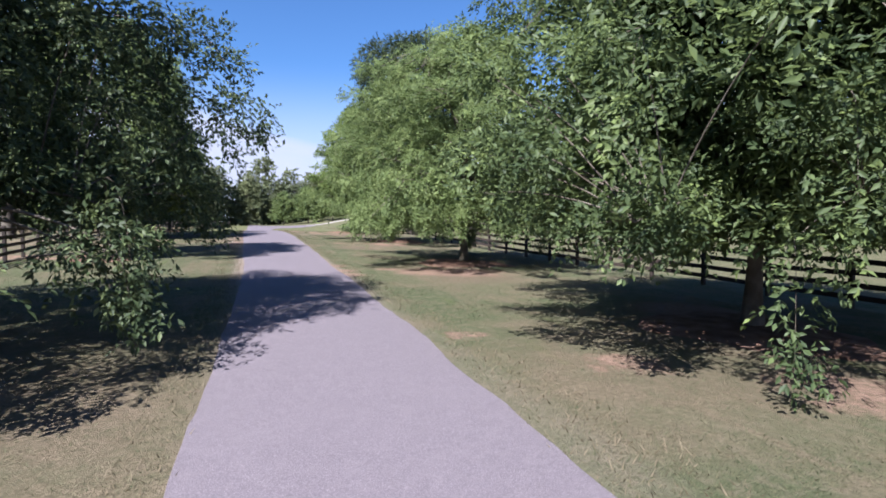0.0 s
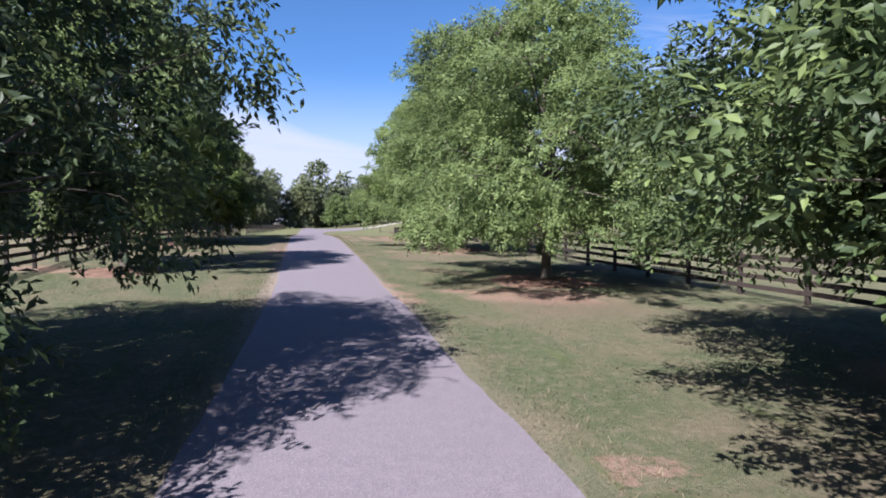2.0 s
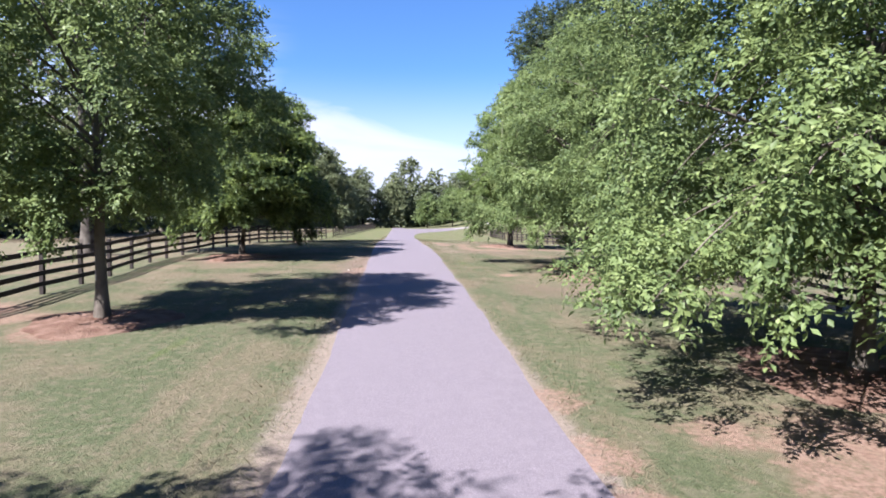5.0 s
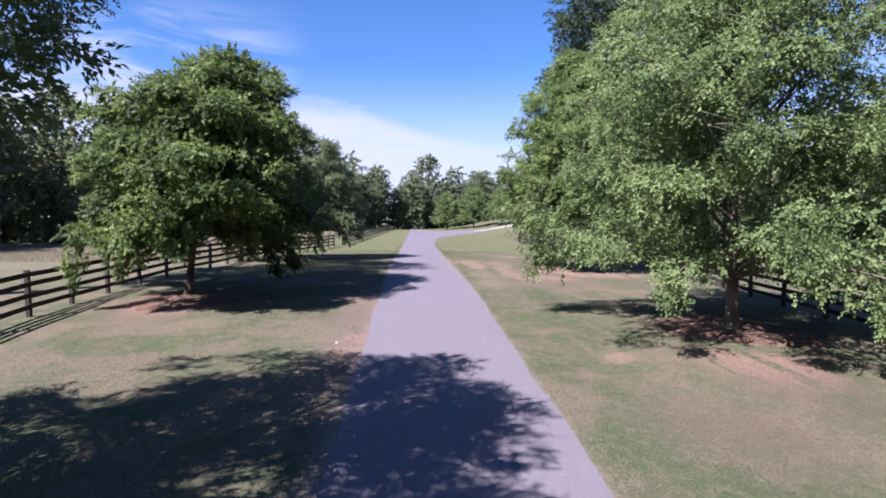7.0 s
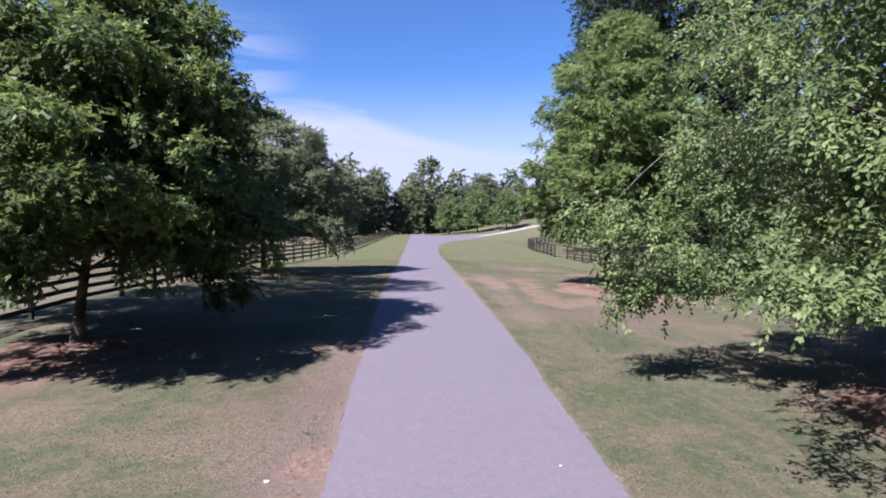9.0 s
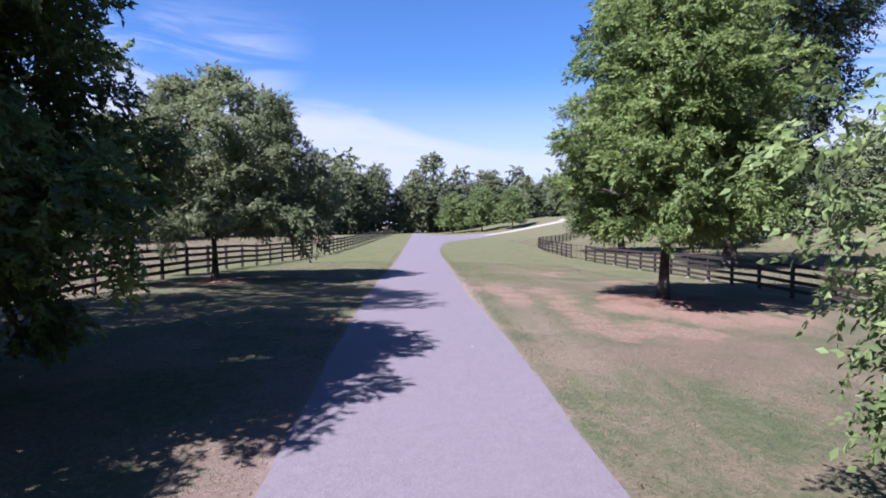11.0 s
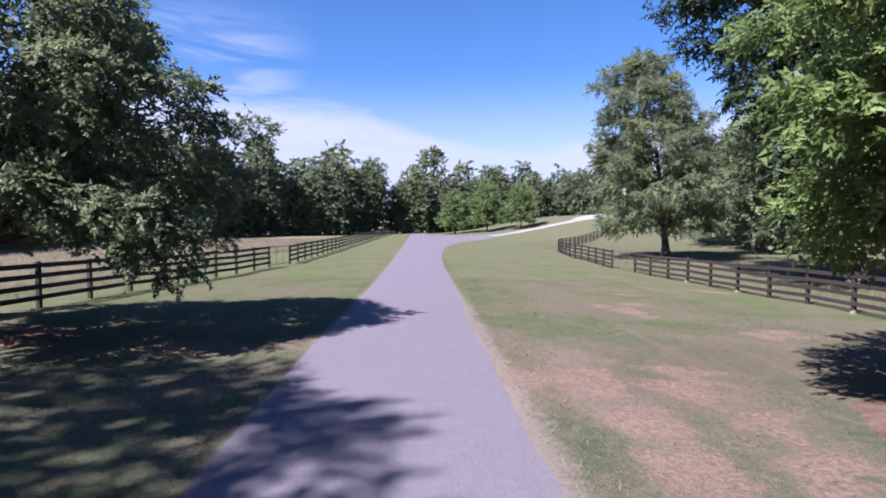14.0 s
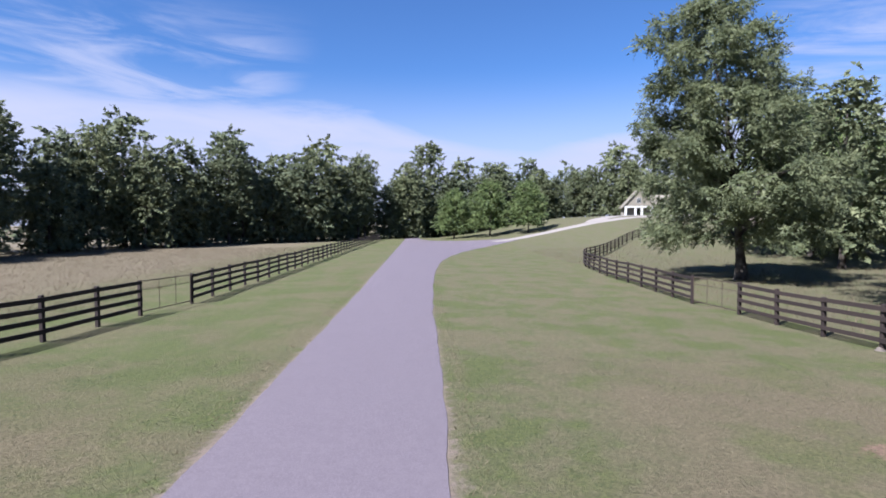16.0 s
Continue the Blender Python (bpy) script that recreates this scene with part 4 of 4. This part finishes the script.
# ======== house ========
def house(x, y, yaw):
    th = empty("house", pose(x, y, gz(x, y), 0, 0, yaw) @ Matrix.Scale(0.74, 4), "pale cottage with a steep shingled roof and white porch posts", "house")
    bm = bmesh.new()
    for dx0, dx1, dz1 in ((-4.2, 9.5, 2.9),):
        box(bm, dx0, 2.4, -0.6, dx1, 9.0, dz1)
    part("wall", bm, WALL, th)
    bm = bmesh.new()
    prof = [(-4.2, 2.9), (0, 7.6), (4.2, 2.9)]
    a = [bm.verts.new((px_, 0.25, pz_)) for px_, pz_ in prof]
    b = [bm.verts.new((px_, 0.55, pz_)) for px_, pz_ in prof]
    bm.faces.new(a)
    bm.faces.new(b[::-1])
    for i in range(3):
        bm.faces.new((a[i], b[i], b[(i + 1) % 3], a[(i + 1) % 3]))
    part("gable", bm, SHINGLE, th, "weathered shingled gable front")
    for s in (-1, 1):
        bm = bmesh.new()
        q = [(0, 8.05), (s * 4.8, 2.55), (s * 4.8, 2.35), (0, 7.75)]
        f0 = [bm.verts.new((p_[0], -0.2, p_[1])) for p_ in q]
        f1 = [bm.verts.new((p_[0], 9.4, p_[1])) for p_ in q]
        bm.faces.new(f0)
        bm.faces.new(f1[::-1])
        for i in range(4):
            bm.faces.new((f0[i], f1[i], f1[(i + 1) % 4], f0[(i + 1) % 4]))
        part("roof", bm, SHINGLE, th)
    bm = bmesh.new()
    q = [(2.2, 2.75), (6.0, 6.6), (10.0, 2.75)]
    f0 = [bm.verts.new((4.0, 2.0 + i, z_)) for i, z_ in ((0, 2.75), (3.6, 6.4), (7.2, 2.75))]
    f1 = [bm.verts.new((10.0, 2.0 + i, z_)) for i, z_ in ((0, 2.75), (3.6, 6.4), (7.2, 2.75))]
    bm.faces.new(f0)
    bm.faces.new(f1[::-1])
    for i in range(3):
        bm.faces.new((f0[i], f1[i], f1[(i + 1) % 3], f0[(i + 1) % 3]))
    part("wing_roof", bm, SHINGLE, th)
    bm = bmesh.new()
    box(bm, 1.1, 4.2, 6.2, 2.1, 5.2, 9.0, 0.05)
    part("chimney", bm, STONE, th, "pale stone chimney")
    for px_ in (-3.7, -0.9, 0.9, 3.7):
        bm = bmesh.new()
        box(bm, px_ - 0.32, 0.1, -0.5, px_ + 0.32, 0.74, 2.6, 0.03)
        part("porch_post", bm, WHITE, th, "white porch post")
    bm = bmesh.new()
    box(bm, -4.2, 0.05, 2.5, 4.2, 0.8, 2.92, 0.02)
    part("porch_beam", bm, WHITE, th)
    bm = bmesh.new()
    box(bm, -1.2, 2.3, 0.0, 1.2, 2.42, 2.3)
    part("door", bm, GLASS, th, "dark glazed double door")
    for wx, wz in ((0.0, 4.6), (5.6, 1.3), (7.8, 1.3)):
        yy = 0.24 if wz > 3 else 2.39
        bm = bmesh.new()
        box(bm, wx - 0.62, yy - 0.05, wz - 0.75, wx + 0.62, yy, wz + 0.75, 0.02)
        w = part("window", bm, WHITE, th, "white-framed window")
        for sx in (-1, 1):
            bm = bmesh.new()
            box(bm, wx + sx * 0.29 - 0.25, yy - 0.07, wz - 0.66, wx + sx * 0.29 + 0.25, yy - 0.052, wz + 0.66)
            part("pane", bm, GLASS, w)
    return th


house(49.8, 186.4, -14)


# ======== mulch rings ========
def mulch_ring(x, y, r, h, seed):
    rng = np.random.default_rng(seed)
    vs, fs, n, m = [(x, y, gz(x, y) + h)], [], 12, 40
    for i in range(1, n + 1):
        for j in range(m):
            a = 2 * math.pi * j / m
            rr = r * i / n * (1 + 0.10 * math.sin(3 * a + seed) + 0.05 * math.sin(7 * a + 2 * seed))
            px_, py_ = x + rr * math.cos(a), y + rr * math.sin(a)
            vs.append((px_, py_, gz(px_, py_) + h * (1 - (i / n) ** 2) + (rng.normal(0, 0.012) if i < n else -0.03)))
    fs3 = [(0, 1 + j, 1 + (j + 1) % m) for j in range(m)]
    for i in range(n - 1):
        for j in range(m):
            a, b = 1 + i * m + j, 1 + i * m + (j + 1) % m
            fs3 += [(a, a + m, b + m), (a, b + m, b)]
    ob = new("mulch_ring", mesh_of("mulch_ring", vs, fs3, MULCH))
    return tagged(ob, "low mound of reddish brown mulch round a trunk", "mulch", "mulch rings round the lawn trees", "stuff")


for i, (x, y, r) in enumerate(((-7.25, 27.9, 1.7), (-8.6, 44.8, 2.1), (-8.8, 63.2, 1.3), (7.75, 23.2, 2.2), (9.0, 40.3, 2.2), (8.5, 57.3, 2.3), (8.3, 8.5, 2.2), (-7.7, 11.0, 2.2))):
    mulch_ring(x, y, r, 0.13, i)


# ======== grass ========
def blades(name, n, xs, ysp, hlo, hhi, width, material, seed, label, keep, lean=0.5):
    rng = np.random.default_rng(seed)
    x, y = rng.uniform(*xs, n), ysp[0] + (ysp[1] - ysp[0]) * rng.random(n) ** 1.15
    ok = keep(x, y, rng)
    x, y = x[ok], y[ok]
    n = len(x)
    z = ground_z(x, y) - 0.006
    h = rng.uniform(hlo, hhi, n)
    a = rng.uniform(0, 2 * np.pi, n)
    b = rng.uniform(0, 2 * np.pi, n)
    w = width * rng.uniform(0.6, 1.4, n)
    base = np.stack([x, y, z], 1)
    side = np.stack([np.cos(a) * w, np.sin(a) * w, np.zeros(n)], 1)
    tip = base + np.stack([np.cos(b) * h * lean, np.sin(b) * h * lean, h], 1)
    v = np.stack([base - side, base + side, tip], 1).reshape(-1, 3)
    f = np.arange(3 * n).reshape(-1, 3)
    ob = new(name, mesh_of(name, v, f, material))
    return tagged(ob, label, "grass", kind="stuff")


def lawn_only(x, y, rng):
    patch = np.sin(x * 1.1 + np.sin(y * 0.7) * 1.5) * np.sin(y * 0.9 + x * 0.4) * 0.5 + 0.5
    bare = np.zeros(len(x), dtype=bool)
    for cx, cy, r in CLAY:
        bare |= (x - cx) ** 2 + (y - cy) ** 2 < (r * 0.75) ** 2
    for cx, cy, r in SCRAPE:
        bare |= (x - cx) ** 2 + (y - cy) ** 2 < (r * 0.9) ** 2
    for cx, cy, r in SOIL:
        bare |= ((x - cx) ** 2 + (y - cy) ** 2 < (r * 1.0) ** 2) & (rng.random(len(x)) < 0.75)
    return ((x > east_edge(y) + 0.08) | (x < -west_edge(y) - 0.08)) & (rng.random(len(x)) < 0.35 + 0.65 * patch) & ~bare


blades("lawn_grass", 420000, (-10.0, 11.0), (3, 80), 0.018, 0.052, 0.006, BLADE, 5, "short mown grass, green with dry patches", lawn_only, 1.3)
blades("verge_grass", 40000, (-2.45, 2.45), (3, 100), 0.03, 0.10, 0.006, STRAW, 6, "dry straw-coloured grass along the asphalt edge",
       lambda x, y, rng: np.maximum(x - east_edge(y), -x - west_edge(y)) > -0.03 + 0.33 * rng.random(len(x)) ** 2, 0.9)
blades("meadow_grass", 110000, (-45, -12.8), (60, 150), 0.10, 0.30, 0.007, STRAW, 7, "tall dry meadow grass beyond the fence", lambda x, y, rng: rng.random(len(x)) < 0.9, 1.0)
blades("paddock_grass", 90000, (16.5, 60), (60, 145), 0.10, 0.34, 0.010, STRAW, 8, "rough dry grass in the paddock", lambda x, y, rng: rng.random(len(x)) < 0.5)


# ======== small stones ========
def pale_stone(x, y, size, seed):
    bm = bmesh.new()
    bmesh.ops.create_icosphere(bm, subdivisions=2, radius=size)
    rs = random.Random(seed)
    for v in bm.verts:
        v.co *= rs.uniform(0.85, 1.1)
        v.co.z *= 0.55
    me = bpy.data.meshes.new("stone")
    bm.to_mesh(me)
    bm.free()
    me.materials.append(STONE)
    ob = new("stone", me)
    ob.matrix_world = pose(x, y, gz(x, y) + size * 0.3 + (0.03 if abs(x) < 1.6 else 0.0), 0, 0, seed * 50)
    return tagged(ob, "small pale stone lying by the drive", "stone", "stray stones by the drive")


for i, (x, y, size) in enumerate(((-2.4, 38.2, 0.034), (1.3, 38.4, 0.016), (1.0, 49.7, 0.014), (1.5, 37.2, 0.015))):
    pale_stone(x, y, size, i + 3)
